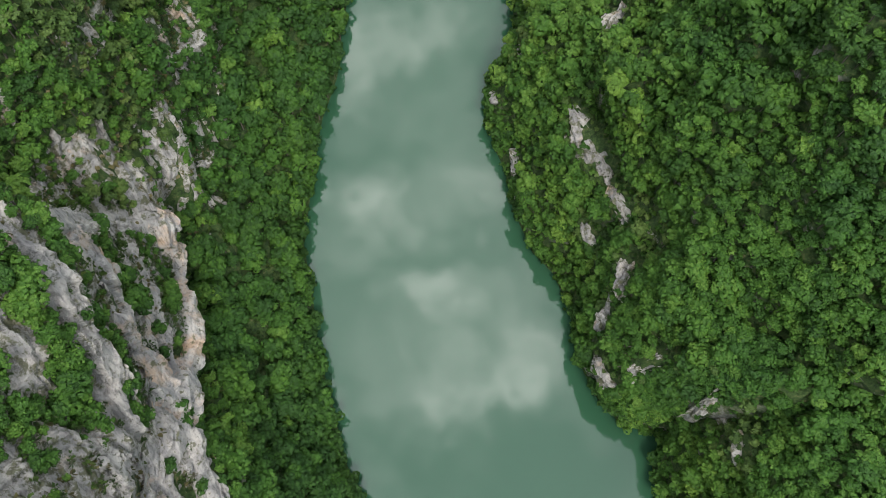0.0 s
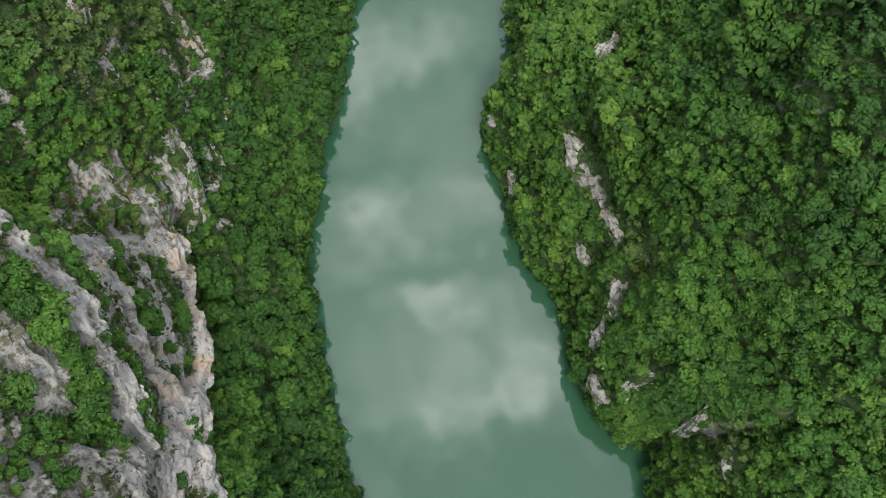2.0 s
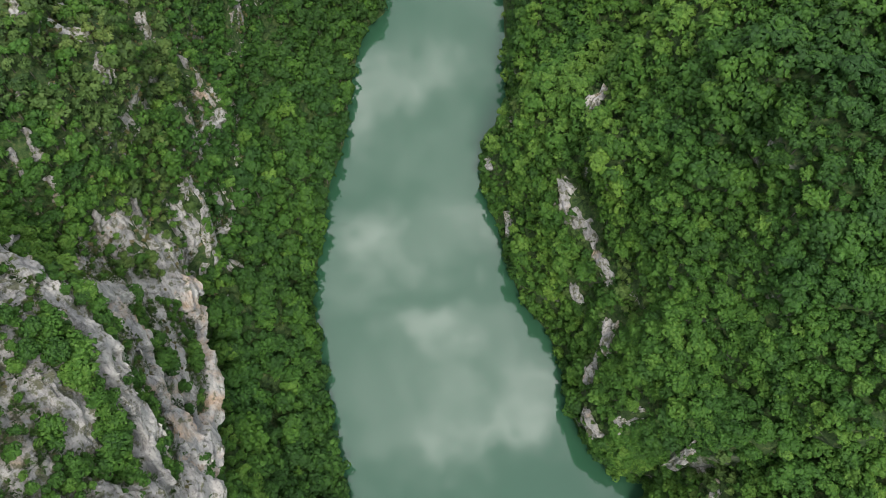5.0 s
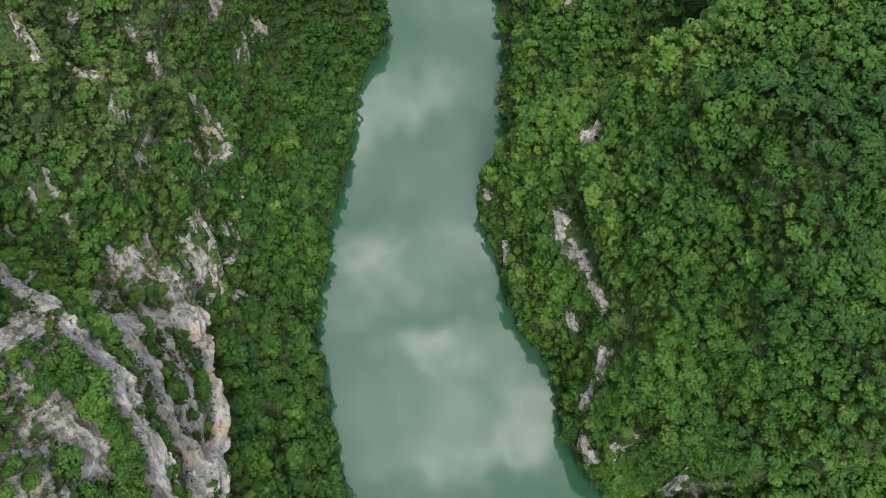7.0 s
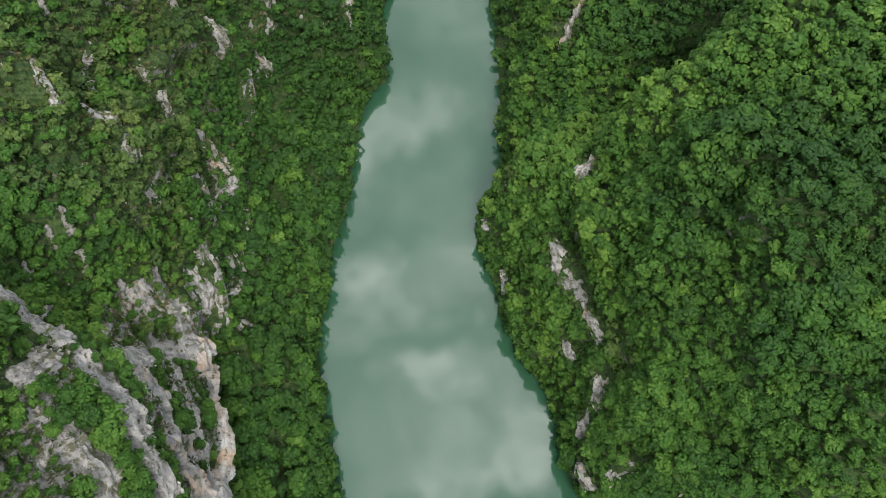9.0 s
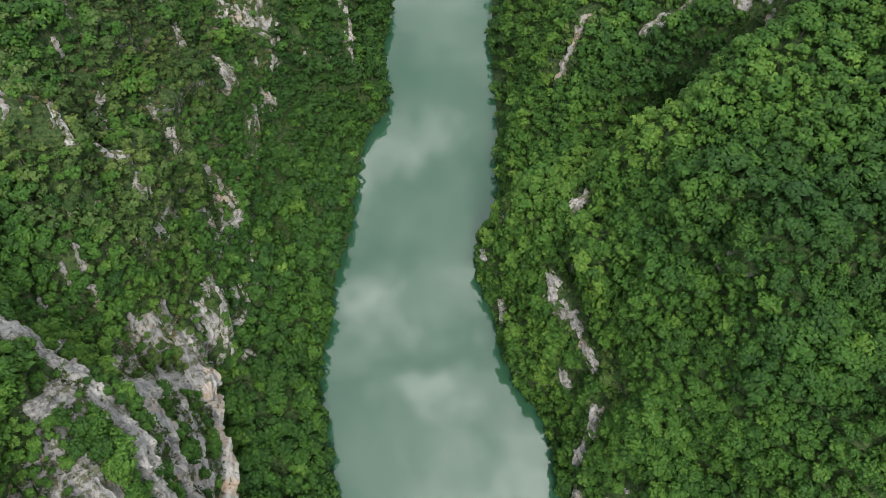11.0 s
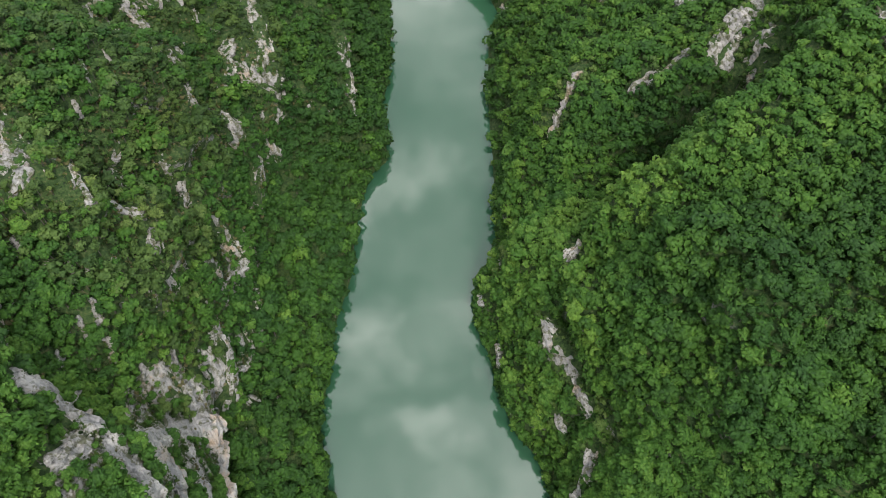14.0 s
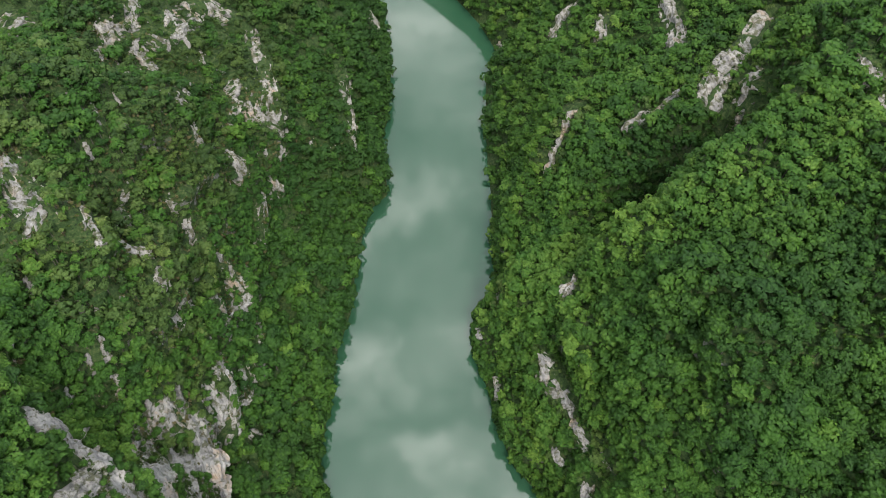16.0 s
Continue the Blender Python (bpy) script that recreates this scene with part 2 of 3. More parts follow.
RIGHT_HIGH = [
    (11, 26, 41, 55, 72, 89, 116, 147),
    (20, 44, 68, 83, 89, 98, 128, 158),
    (24, 41, 57, 74, 80, 108, 142, 175),
    (17, 39, 66, 101, 113, 134, 143, 192),
    (15, 27, 43, 69, 120, 154, 160, 178),
    (18, 32, 48, 79, 113, 139, 138, 170),
    (21, 41, 54, 64, 82, 102, 130, 187),
    (20, 38, 55, 62, 65, 68, 122, 181),
    (15, 33, 47, 57, 71, 89, 123, 157),
    (17, 38, 52, 76, 105, 109, 122, 143),
    (11, 26, 43, 66, 86, 88, 105, 147),
    (8, 20, 31, 46, 66, 90, 128, 176)]
# spurs and gullies: y, s at both ends, half-width, how far they stand out (gullies: minus)
LEFT_SPURS = [(373, 167, 370, 124, 9, 7), (370, 124, 303, 101, 9, 7), (387, 61, 334, 47, 6, 4), (260, 128, 267, 92, 7, 4),
    (267, 92, 233, 74, 7, 4), (157, 136, 207, 106, 8, 5), (207, 106, 190, 82, 8, 5), (135, 85, 121, 72, 8, 5),
    (316, 152, 268, 132, 9, -5), (268, 132, 255, 110, 9, -5), (163, 78, 142, 68, 9, -4), (102, 184, 97, 157, 14, -8),
    (97, 157, 96, 122, 14, -8), (205, 205, 163, 194, 14, 9), (222, 142, 238, 134, 9, 10),
    (155, 162, 185, 162, 10, -8), (112, 78, 84, 66, 6, -8), (53, 70, 38, 76, 5, -9)]
RIGHT_SPURS = [(183, 122, 188, 150, 13, 11), (188, 150, 192, 178, 13, 11), (192, 178, 208, 205, 13, 11), (208, 205, 235, 228, 13, 11),
    (235, 228, 250, 256, 13, 11), (228, 112, 240, 150, 13, -19), (240, 150, 256, 195, 13, -19), (256, 195, 259, 235, 13, -19),
    (261, 28, 289, 71, 9, 6), (289, 71, 304, 99, 9, 6), (304, 99, 308, 126, 9, 6),
    (271, 175, 330, 219, 8, 9), (265, 67, 264, 115, 12, -5), (195, 89, 144, 96, 8, 7), (127, 66, 150, 67, 7, -8),
    (135, 166, 124, 142, 9, -12), (112, 184, 84, 144, 18, 6), (43, 112, 46, 124, 7, 8), (60, 86, 75, 92, 7, -6)]
SPURS = {-1: LEFT_SPURS, 1: RIGHT_SPURS}


def lattice(ix, iy, iz, seed):
    """Pseudo-random numbers from 0 to 1 on the whole-number lattice."""
    h = (ix.astype(np.int64) * 374761393 + iy.astype(np.int64) * 668265263 + iz.astype(np.int64) * 2147483647 + seed * 974711) & 0xFFFFFFFF
    h = ((h ^ (h >> 13)) * 1274126177) & 0xFFFFFFFF
    h = ((h ^ (h >> 16)) * 2246822519) & 0xFFFFFFFF
    return ((h ^ (h >> 15)) & 0xFFFFFF) / float(0xFFFFFF)


def field(p, size, seed=0, octaves=3, gain=0.5):
    """Smooth noise from -1 to 1 at points p (n, 3), with lumps of the given size."""
    total, weight, amp = np.zeros(len(p)), 0.0, 1.0
    for o in range(octaves):
        q = p / size * 2 ** o + 17.3 * o
        i = np.floor(q)
        f = q - i
        f = f * f * (3 - 2 * f)
        i = i.astype(np.int64)
        value = 0
        for a in (0, 1):
            for b in (0, 1):
                for c in (0, 1):
                    w = (f[:, 0] if a else 1 - f[:, 0]) * (f[:, 1] if b else 1 - f[:, 1]) * (f[:, 2] if c else 1 - f[:, 2])
                    value = value + w * lattice(i[:, 0] + a, i[:, 1] + b, i[:, 2] + c, seed + o)
        total += amp * (2 * value - 1)
        weight += amp
        amp *= gain
    return total / weight


def blurred(a, sigma, axis):
    r = int(3 * sigma) + 1
    k = np.exp(-0.5 * (np.arange(-r, r + 1) / sigma) ** 2)
    k /= k.sum()
    pad = [(0, 0), (0, 0)]
    pad[axis] = (r, r)
    b = np.pad(a, pad, mode="reflect", reflect_type="odd")
    return np.apply_along_axis(lambda v: np.convolve(v, k, mode="valid"), axis, b)


STEP = 2.1
ALONG = np.arange(-70.0, 640.0, STEP)  # the rows of the near sheet, down the gorge
ACROSS = 165  # its columns on each side, at STEP metres up the slope


class Slope:
    """One side of the gorge: a sheet of points, row by row along the river, column by column up the slope."""

    def __init__(self, side):
        self.side = side
        bank = np.array(LEFT_BANK if side < 0 else RIGHT_BANK, float)
        out = np.array(LEFT_OUT if side < 0 else RIGHT_OUT, float)
        high = np.array(LEFT_HIGH if side < 0 else RIGHT_HIGH, float)
        d = np.arange(0, 420.0, 1.0)
        rows = np.array([np.interp(d, out, [0, *h]) for h in high])
        stations = LEFT_STATIONS if side < 0 else RIGHT_STATIONS
        grid = np.array([np.interp(self.skewed(ALONG, d[k]), stations, rows[:, k]) for k in range(len(d))]).T
        grid += np.clip(d - 140, 0, None)[None] * 0.22  # the shoulders above
        grid = blurred(blurred(grid, 2.6, 0), 1.3, 1)
        even = np.maximum(grid - grid[:, :1], 0.25 * d)  # the columns follow the slope without its ravine
        if side > 0:  # a narrow dark ravine that opens at the water
            ravine = 3 + 7.5 * np.abs(ALONG[:, None] - 41 - 0.15 * d[None]) + 14.0 * np.clip(d[None] - 18, 0, None)
            grid = np.minimum(grid, np.maximum(ravine, 0.25 * d[None]))
        grid -= grid[:, :1] + 0.0
        edge = np.interp(ALONG, bank[:, 0], bank[:, 1])
        # even steps up the slope
        pts = np.zeros((len(ALONG), ACROSS, 3))
        for i, y in enumerate(ALONG):
            z = np.maximum(grid[i], 0.25 * d)
            s = np.concatenate([[0], np.cumsum(np.hypot(np.diff(d), np.diff(even[i])))])
            at = np.interp(np.arange(ACROSS) * STEP, s, d)
            pts[i, :, 0], pts[i, :, 1], pts[i, :, 2] = edge[i] + side * at, y, np.interp(at, d, z) - 0.3
        self.points = pts
        n = self.normals()
        flat = pts.reshape(-1, 3)
        lift = 7.0 * field(flat, 34, 3 + side, 2) + 4.2 * field(flat * (1, 1, 0.6), 14, 9 + side, 2)
        ribs = 1 - np.abs(field(flat * (0.6, 1, 0.25), 9, 21 + side, 3))
        lift += 2.0 * (ribs - 0.7)
        yy, ss = np.meshgrid(ALONG, np.arange(ACROSS) * STEP, indexing="ij")
        yy, ss = yy.ravel(), ss.ravel()
        bent = 5.0 * field(flat, 18, 41, 2)
        for high in sorted({q[5] for q in SPURS[side]}):
            near = np.full(len(flat), 9.0)
            for y0, s0, y1, s1, w, h in SPURS[side]:
                if h == high:
                    dy, ds = y1 - y0, s1 - s0
                    f = np.clip(((yy - y0) * dy + (ss - s0) * ds) / (dy * dy + ds * ds), 0, 1)
                    near = np.minimum(near, np.hypot(yy + bent - y0 - f * dy, ss + bent - s0 - f * ds) / w)
            lift += high * np.exp(-near ** 2)
        fade = np.clip(np.arange(ACROSS) / 9.0, 0.12, 1)
        self.points = pts + n * (lift.reshape(len(ALONG), ACROSS) * fade)[..., None]
        self.normal = self.normals()

    def skewed(self, y, d):
        """The spurs of the right side run aslant, back from the river."""
        if self.side < 0:
            return y
        return y - 0.75 * np.clip(d - 50, 0, 90) * np.clip((y - 120) / 40, 0, 1) * (1 - np.clip((y - 300) / 80, 0, 1))

    def normals(self):
        a = np.gradient(self.points, axis=0)
        b = np.gradient(self.points, axis=1)
        n = np.cross(b, a) * self.side * -1
        n *= np.sign(n[..., 2:3] + 1e-9)
        return n / np.linalg.norm(n, axis=-1, keepdims=True)

    def at(self, y, s):
        """Places and normals at y along the river and s metres up the slope."""
        i = np.clip((np.asarray(y) - ALONG[0]) / STEP, 0, len(ALONG) - 1.001)
        j = np.clip(np.asarray(s) / STEP, 0, ACROSS - 1.001)
        a, b = i.astype(int), j.astype(int)
        u, v = (i - a)[..., None], (j - b)[..., None]

        def mix(g):
            return (g[a, b] * (1 - u) + g[a + 1, b] * u) * (1 - v) + (g[a, b + 1] * (1 - u) + g[a + 1, b + 1] * u) * v
        n = mix(self.normal)
        return mix(self.points), n / np.linalg.norm(n, axis=-1, keepdims=True)


LEFT, RIGHT = Slope(-1), Slope(1)

# ---- ground and river ----


def mesh_of(name, verts, faces, mat, smooth=False, tone=None):
    """A mesh from arrays: verts (n, 3), faces (m, 3 or 4)."""
    me = bpy.data.meshes.new(name)
    verts, faces = np.asarray(verts, np.float32), np.asarray(faces, np.int32)
    k = faces.shape[1]
    me.vertices.add(len(verts))
    me.vertices.foreach_set("co", verts.ravel())
    me.loops.add(faces.size)
    me.loops.foreach_set("vertex_index", faces.ravel())
    me.polygons.add(len(faces))
    me.polygons.foreach_set("loop_start", np.arange(0, faces.size, k, dtype=np.int32))
    me.polygons.foreach_set("use_smooth", np.full(len(faces), smooth))
    me.update(calc_edges=True)
    me.validate()
    me.materials.append(mat)
    if tone is not None:
        me.attributes.new("tone", "FLOAT", "POINT").data.foreach_set("value", np.asarray(tone, np.float32))
    return me


def grid_faces(rows, cols):
    i = np.arange(rows - 1)[:, None] * cols + np.arange(cols - 1)[None]
    return np.stack([i, i + 1, i + cols + 1, i + cols], -1).reshape(-1, 4)


def bank_at(table, y):
    t = np.array(table, float)
    return np.interp(y, t[:, 0], t[:, 1])


def far_columns(sheet, side):
    """The country behind the brow of the slope, out to the horizon."""
    cols, last = [], sheet[:, -1]
    for k, reach in enumerate((8, 20, 38, 65, 110, 180, 300, 520, 900, 1500, 2600)):
        p = last + np.array([side * reach, 0, 0])
        p[:, 2] += 0.16 * min(reach, 400) + 0.05 * reach * field(p * (1, 1, 0), 140, 40 + side, 3)
        cols.append(p)
    return np.stack(cols, 1)


bed_left, bed_right = LEFT.points[:, 0], RIGHT.points[:, 0]
bed = np.stack([bed_left * (1 - f) + bed_right * f + np.array([0, 0, -7.0 * math.sin(math.pi * f) - 1.0]) for f in (0.04, 0.2, 0.4, 0.6, 0.8, 0.96)], 1)
sheet = np.concatenate([far_columns(LEFT.points, -1)[:, ::-1], LEFT.points[:, ::-1], bed, RIGHT.points, far_columns(RIGHT.points, 1)], 1)


def carried_on(row, ys):
    """A cross-section carried on up or down the river."""
    out = []
    for y in ys:
        p = row.copy()
        p[:, 0] += bank_at(LEFT_BANK, y) - bank_at(LEFT_BANK, row[0, 1])
        p[:, 1] = y
        p[:, 2] += 0.10 * min(abs(y - row[0, 1]), 300) * field(p * (1, 1, 0), 120, 50, 3) * np.clip(p[:, 2] / 40, 0, 1)
        out.append(p)
    return np.stack(out)


sheet = np.concatenate([carried_on(sheet[0], [-1500, -900, -560, -360, -240, -170, -125, -98, -82]), sheet,
                        carried_on(sheet[-1], [646, 660, 685, 725, 790, 880, 1000, 1200, 1500, 2000, 2500])], 0)
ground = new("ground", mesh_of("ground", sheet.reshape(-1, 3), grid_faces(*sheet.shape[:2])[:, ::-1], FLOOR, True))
tagged(ground, "steep gorge slopes of soil darkened as by shade, leaf litter and limestone scree", "ground", kind="structure")

ys = np.concatenate([[-1500, -700, -300, -150], np.arange(-70, 640, 10), [660, 720, 800, 900, 1100, 1500, 2500]])
strip = np.stack([np.stack([bank_at(LEFT_BANK, ys) * (1 - f) + bank_at(RIGHT_BANK, ys) * f, ys, 0 * ys], -1) for f in (-0.06, 0.25, 0.5, 0.75, 1.06)], 1)
river = new("water", mesh_of("water", strip.reshape(-1, 3), grid_faces(*strip.shape[:2]), WATER, True))
tagged(river, "calm opaque green river water mirroring grey clouds", "river", kind="structure")

# ---- limestone outcrops ----
# (y, metres up the slope) at either end of each spine, and half its width
CLIFF_RIBS = [  # points (y, metres up the slope) down each rib, half its width, how far it stands out, rusty
    ([(95, 94), (95, 82), (87, 76), (64, 81), (54, 81), (42, 85), (35, 92)], 6.8, 3.0, 1),
    ([(74, 146), (82, 132), (93, 111), (95, 97)], 4.6, 1.8, 0),
    ([(71, 139), (70, 130), (64, 125), (57, 118), (50, 112), (42, 104), (35, 93)], 5.3, 2.5, 1),
    ([(70, 104), (61, 103), (55, 96), (45, 91)], 6.2, 1.0, 0),
    ([(57, 153), (52, 148), (48, 141), (41, 136), (34, 128), (26, 118)], 4.8, 2.5, 0),
    ([(43, 160), (39, 156), (33, 151), (30, 144)], 4.7, 0.8, 2),
    ([(67, 164), (64, 160), (61, 155)], 3.6, 1.2, 0),
    ([(34, 101), (23, 103), (9, 105), (-6, 106)], 8.9, 1.4, 0),
    ([(31, 92), (23, 90), (14, 89), (4, 88)], 4.7, 1.4, 0),
    ([(19, 133), (13, 126), (9, 114)], 6.9, 1.0, 0),
    ([(31, 139), (24, 132), (20, 121)], 3.3, 1.1, 2),
    ([(20, 146), (18, 135)], 2.8, 0.7, 2),
    ([(7, 161), (11, 156)], 3.9, 0.8, 2),
    ([(10, 146), (7, 144)], 3.9, 0.8, 2),
    ([(86, 108), (74, 105), (66, 104)], 2.5, 0.9, 0),
    ([(80, 190), (81, 176), (75, 169)], 5.3, 1.4, 0),
    ([(58, 180), (66, 173)], 4.9, 1.1, 2),
    ([(102, 168), (93, 163), (76, 163)], 2.5, 1.4, 0)]
# bushes fill the gullies between the ribs
CLIFF_GULLIES = [([(65, 150), (59, 143), (53, 136), (45, 129), (37, 118), (30, 112)], 4.6), ([(81, 122), (69, 112), (63, 107)], 2.6),
                 ([(90, 97), (83, 91), (68, 90)], 2.0), ([(58, 97), (50, 93)], 1.9), ([(58, 160), (48, 153), (40, 147), (33, 137)], 4.2),
                 ([(27, 150), (22, 140), (26, 128)], 3.6), ([(68, 150), (74, 156)], 4.0)]
# the other crags: points down each, and half its width
RIGHT_CRAGS_NEAR = [([(159, 61), (148, 58), (143, 59)], 4.0), ([(140, 61), (128, 59), (116, 64), (110, 58)], 2.8), ([(105, 70), (98, 70)], 1.7),
    ([(95, 55), (87, 46)], 3.8), ([(85, 36), (78, 30)], 2.9), ([(65, 19), (59, 22)], 4.0), ([(58, 39), (59, 51)], 2.7), ([(45, 67), (36, 45)], 1.9),
    ([(29, 57), (23, 53)], 1.8), ([(167, 12), (158, 11)], 2.6), ([(117, 40), (112, 35)], 3.0), ([(202, 12), (193, 18)], 2.6),
    ([(213, 36), (204, 41)], 1.8), ([(180, 94), (185, 98)], 3.2)]
RIGHT_CRAGS_FAR = [([(424, 101), (425, 90), (411, 85)], 7.4), ([(390, 123), (374, 123)], 4.5), ([(372, 165), (356, 167), (333, 168)], 6.8),
    ([(300, 190), (281, 184)], 4.2), ([(320, 214), (300, 202)], 4.2), ([(293, 197), (280, 188), (269, 181)], 5.4), ([(273, 203), (269, 194)], 4.8),
    ([(284, 164), (279, 153), (278, 134)], 3.3), ([(297, 105), (288, 90), (281, 75)], 2.5), ([(238, 239), (228, 244)], 3.7),
    ([(220, 256), (210, 258)], 2.9), ([(485, 6), (475, 10)], 4.9), ([(264, 192), (259, 183)], 1.3)]
LEFT_CRAGS_NEAR = [([(137, 88), (126, 89), (123, 81), (120, 75)], 6.8), ([(108, 106), (104, 96), (98, 92)], 4.3), ([(109, 123), (108, 115)], 4.1),
    ([(153, 70), (148, 65)], 3.1), ([(135, 64), (141, 58)], 3.1), ([(133, 32), (120, 37)], 2.0), ([(122, 55), (121, 50)], 2.7),
    ([(200, 110), (195, 96), (191, 87)], 4.3), ([(167, 107), (170, 99)], 3.3), ([(166, 96), (180, 81), (187, 80)], 3.9), ([(174, 79), (161, 83)], 2.3),
    ([(181, 62), (169, 61)], 2.5), ([(211, 80), (202, 63)], 2.6), ([(157, 123), (159, 116)], 2.0), ([(157, 148), (153, 146)], 2.1),
    ([(145, 133), (145, 128)], 2.2)]
LEFT_CRAGS_MID = [([(261, 89), (250, 80), (236, 76)], 3.6), ([(229, 79), (217, 79)], 1.7), ([(278, 83), (277, 72)], 2.8), ([(211, 131), (202, 125)], 3.3),
    ([(212, 147), (211, 142)], 3.2), ([(201, 165), (188, 155)], 2.7), ([(170, 162), (165, 156)], 2.1), ([(160, 181), (155, 176)], 1.4),
    ([(164, 186), (161, 183)], 1.4), ([(265, 120), (261, 111)], 5.5), ([(257, 111), (248, 113)], 2.5), ([(157, 61), (153, 58)], 1.6),
    ([(86, 146), (92, 140)], 1.4)]
LEFT_CRAGS_FAR = [([(304, 247), (286, 245)], 8.2), ([(312, 204), (302, 196)], 4.5), ([(316, 199), (310, 192)], 3.2), ([(319, 187), (319, 180)], 3.8),
    ([(307, 183), (300, 171)], 4.2), ([(332, 179), (362, 167)], 8.0), ([(374, 161), (373, 153)], 6.4), ([(333, 202), (322, 198)], 4.7),
    ([(371, 131), (344, 122), (325, 116)], 6.4), ([(323, 119), (302, 114), (310, 106)], 6.2), ([(316, 135), (303, 125), (283, 123)], 3.5),
    ([(378, 57), (352, 50), (335, 44)], 6.6), ([(504, 30), (497, 22)], 7.3), ([(267, 161), (276, 156)], 4.0), ([(305, 101), (307, 93)], 3.7),
    ([(184, 206), (173, 201)], 4.7), ([(165, 204), (154, 199)], 3.2), ([(260, 147), (257, 142)], 4.0)]


def line_distance(y, s, line):
    """How far (y, s) lies from a line of points, in metres."""
    best = np.full(np.shape(y), 1e9)
    for (y0, s0), (y1, s1) in zip(line, line[1:]):
        dy, ds = y1 - y0, s1 - s0
        f = np.clip(((y - y0) * dy + (s - s0) * ds) / max(dy * dy + ds * ds, 1e-6), 0, 1)
        best = np.minimum(best, np.hypot(y - y0 - f * dy, s - s0 - f * ds))
    return best


def nearest_crag(y, s, crags):
    """How far (y, s) lies from the nearest of the crags, in its half-widths."""
    return np.min([line_distance(y, s, line) / w for line, w in crags], axis=0)


# the beds dip down towards the river: noise stretched along them
DIP = np.array([[0.9, 0.0, 0.35], [0.0, 1.0, 0.0], [-0.12, 0.1, 0.32]])


def rock_outcrop(slope, line, w, seed, proud, mat, name, label):
    """Craggy bedrock that stands out of the slope along its spine, a line of (y, s)."""
    line = [tuple(map(float, q)) for q in line]
    (y0, s0), (y1, s1) = line[0], line[-1]
    broad = w > 20
    step = 0.8 if broad else 0.45 if y0 < 200 else 0.8
    m = 1.15 * w if broad else 1.5 * w
    ya, yb = min(q[0] for q in line) - m, max(q[0] for q in line) + m
    sa, sb = max(min(q[1] for q in line) - m, 0.0), max(q[1] for q in line) + m
    ny, ns = int((yb - ya) / step) + 2, int((sb - sa) / step) + 2
    yy, ss = np.meshgrid(np.linspace(ya, yb, ny), np.linspace(sa, sb, ns), indexing="ij")
    p, n = slope.at(yy.ravel(), ss.ravel())
    dy, ds = (-0.65, -0.75) if broad else (y1 - y0, s1 - s0)
    long = math.hypot(dy, ds) + 1e-6
    grain = np.stack([(yy * ds - ss * dy).ravel() / long, 0.24 * (yy * dy + ss * ds).ravel() / long, 0.03 * p[:, 2]], -1)  # the beds run along the spine
    r = line_distance(yy.ravel(), ss.ravel(), line) / w + min(0.7, 7.0 / w) * field(p, 0.9 * w, seed, 3, 0.65) + min(1.1, 4.4 / w) * field(grain, 1.8, seed + 1, 3, 0.6)
    if slope.side < 0 and y1 < 110 and not broad:  # the ribs leave room for the gullies
        r = r + 0.55 * np.clip(1.1 - nearest_crag(yy.ravel(), ss.ravel(), CLIFF_GULLIES), 0, 1)
    body = np.clip((1.04 - r) / 0.14, 0, 1)
    crest = np.clip(1.7 * (1 - r), 0, 1) ** 0.8
    crag = 1 - np.abs(field(p @ DIP, 6.0, seed + 5, 3, 0.5))
    beds = field(grain, 3.0, seed + 6, 4, 0.55)
    fissure = np.exp(-(field(grain, 4.5, seed + 8, 2, 0.5) / 0.07) ** 2)
    chips = field(p, 1.4, seed + 2, 2, 0.6)
    rough = 0.45 if broad else min(1.0, w / 2.5)
    lift = body * (proud * (0.25 + 0.85 * crest) + rough * (1.9 * (crag - 0.75) + 1.5 * np.round(3 * beds) / 3 + 1.2 * beds - 1.3 * fissure) + 0.22 * chips) - 1.5 * (1 - body)
    out = n + np.array([slope.side * -0.15, 0, 0.05])
    v = p + out * lift[:, None]
    f = grid_faces(ny, ns)
    keep = r[f].min(1) < 1.2
    f = f[keep]
    used, inverse = np.unique(f, return_inverse=True)
    me = mesh_of(name, v[used], inverse.reshape(-1, 4)[:, ::slope.side], mat)
    return tagged(new(name, me), label, "rock", "limestone outcrops of the gorge")


CRAGS = {-1: LEFT_CRAGS_NEAR + LEFT_CRAGS_MID + LEFT_CRAGS_FAR, 1: RIGHT_CRAGS_NEAR + RIGHT_CRAGS_FAR}
CLIFF_LINE = [(88, 108), (55, 124), (18, 126), (-2, 120)]
TOP_LINE = [(64, 160), (30, 164), (-4, 162)]


def stony(y, s):
    """The bare cliff and the broken ground above it."""
    return (line_distance(y, s, CLIFF_LINE) < 33) | (line_distance(y, s, TOP_LINE) < 20)


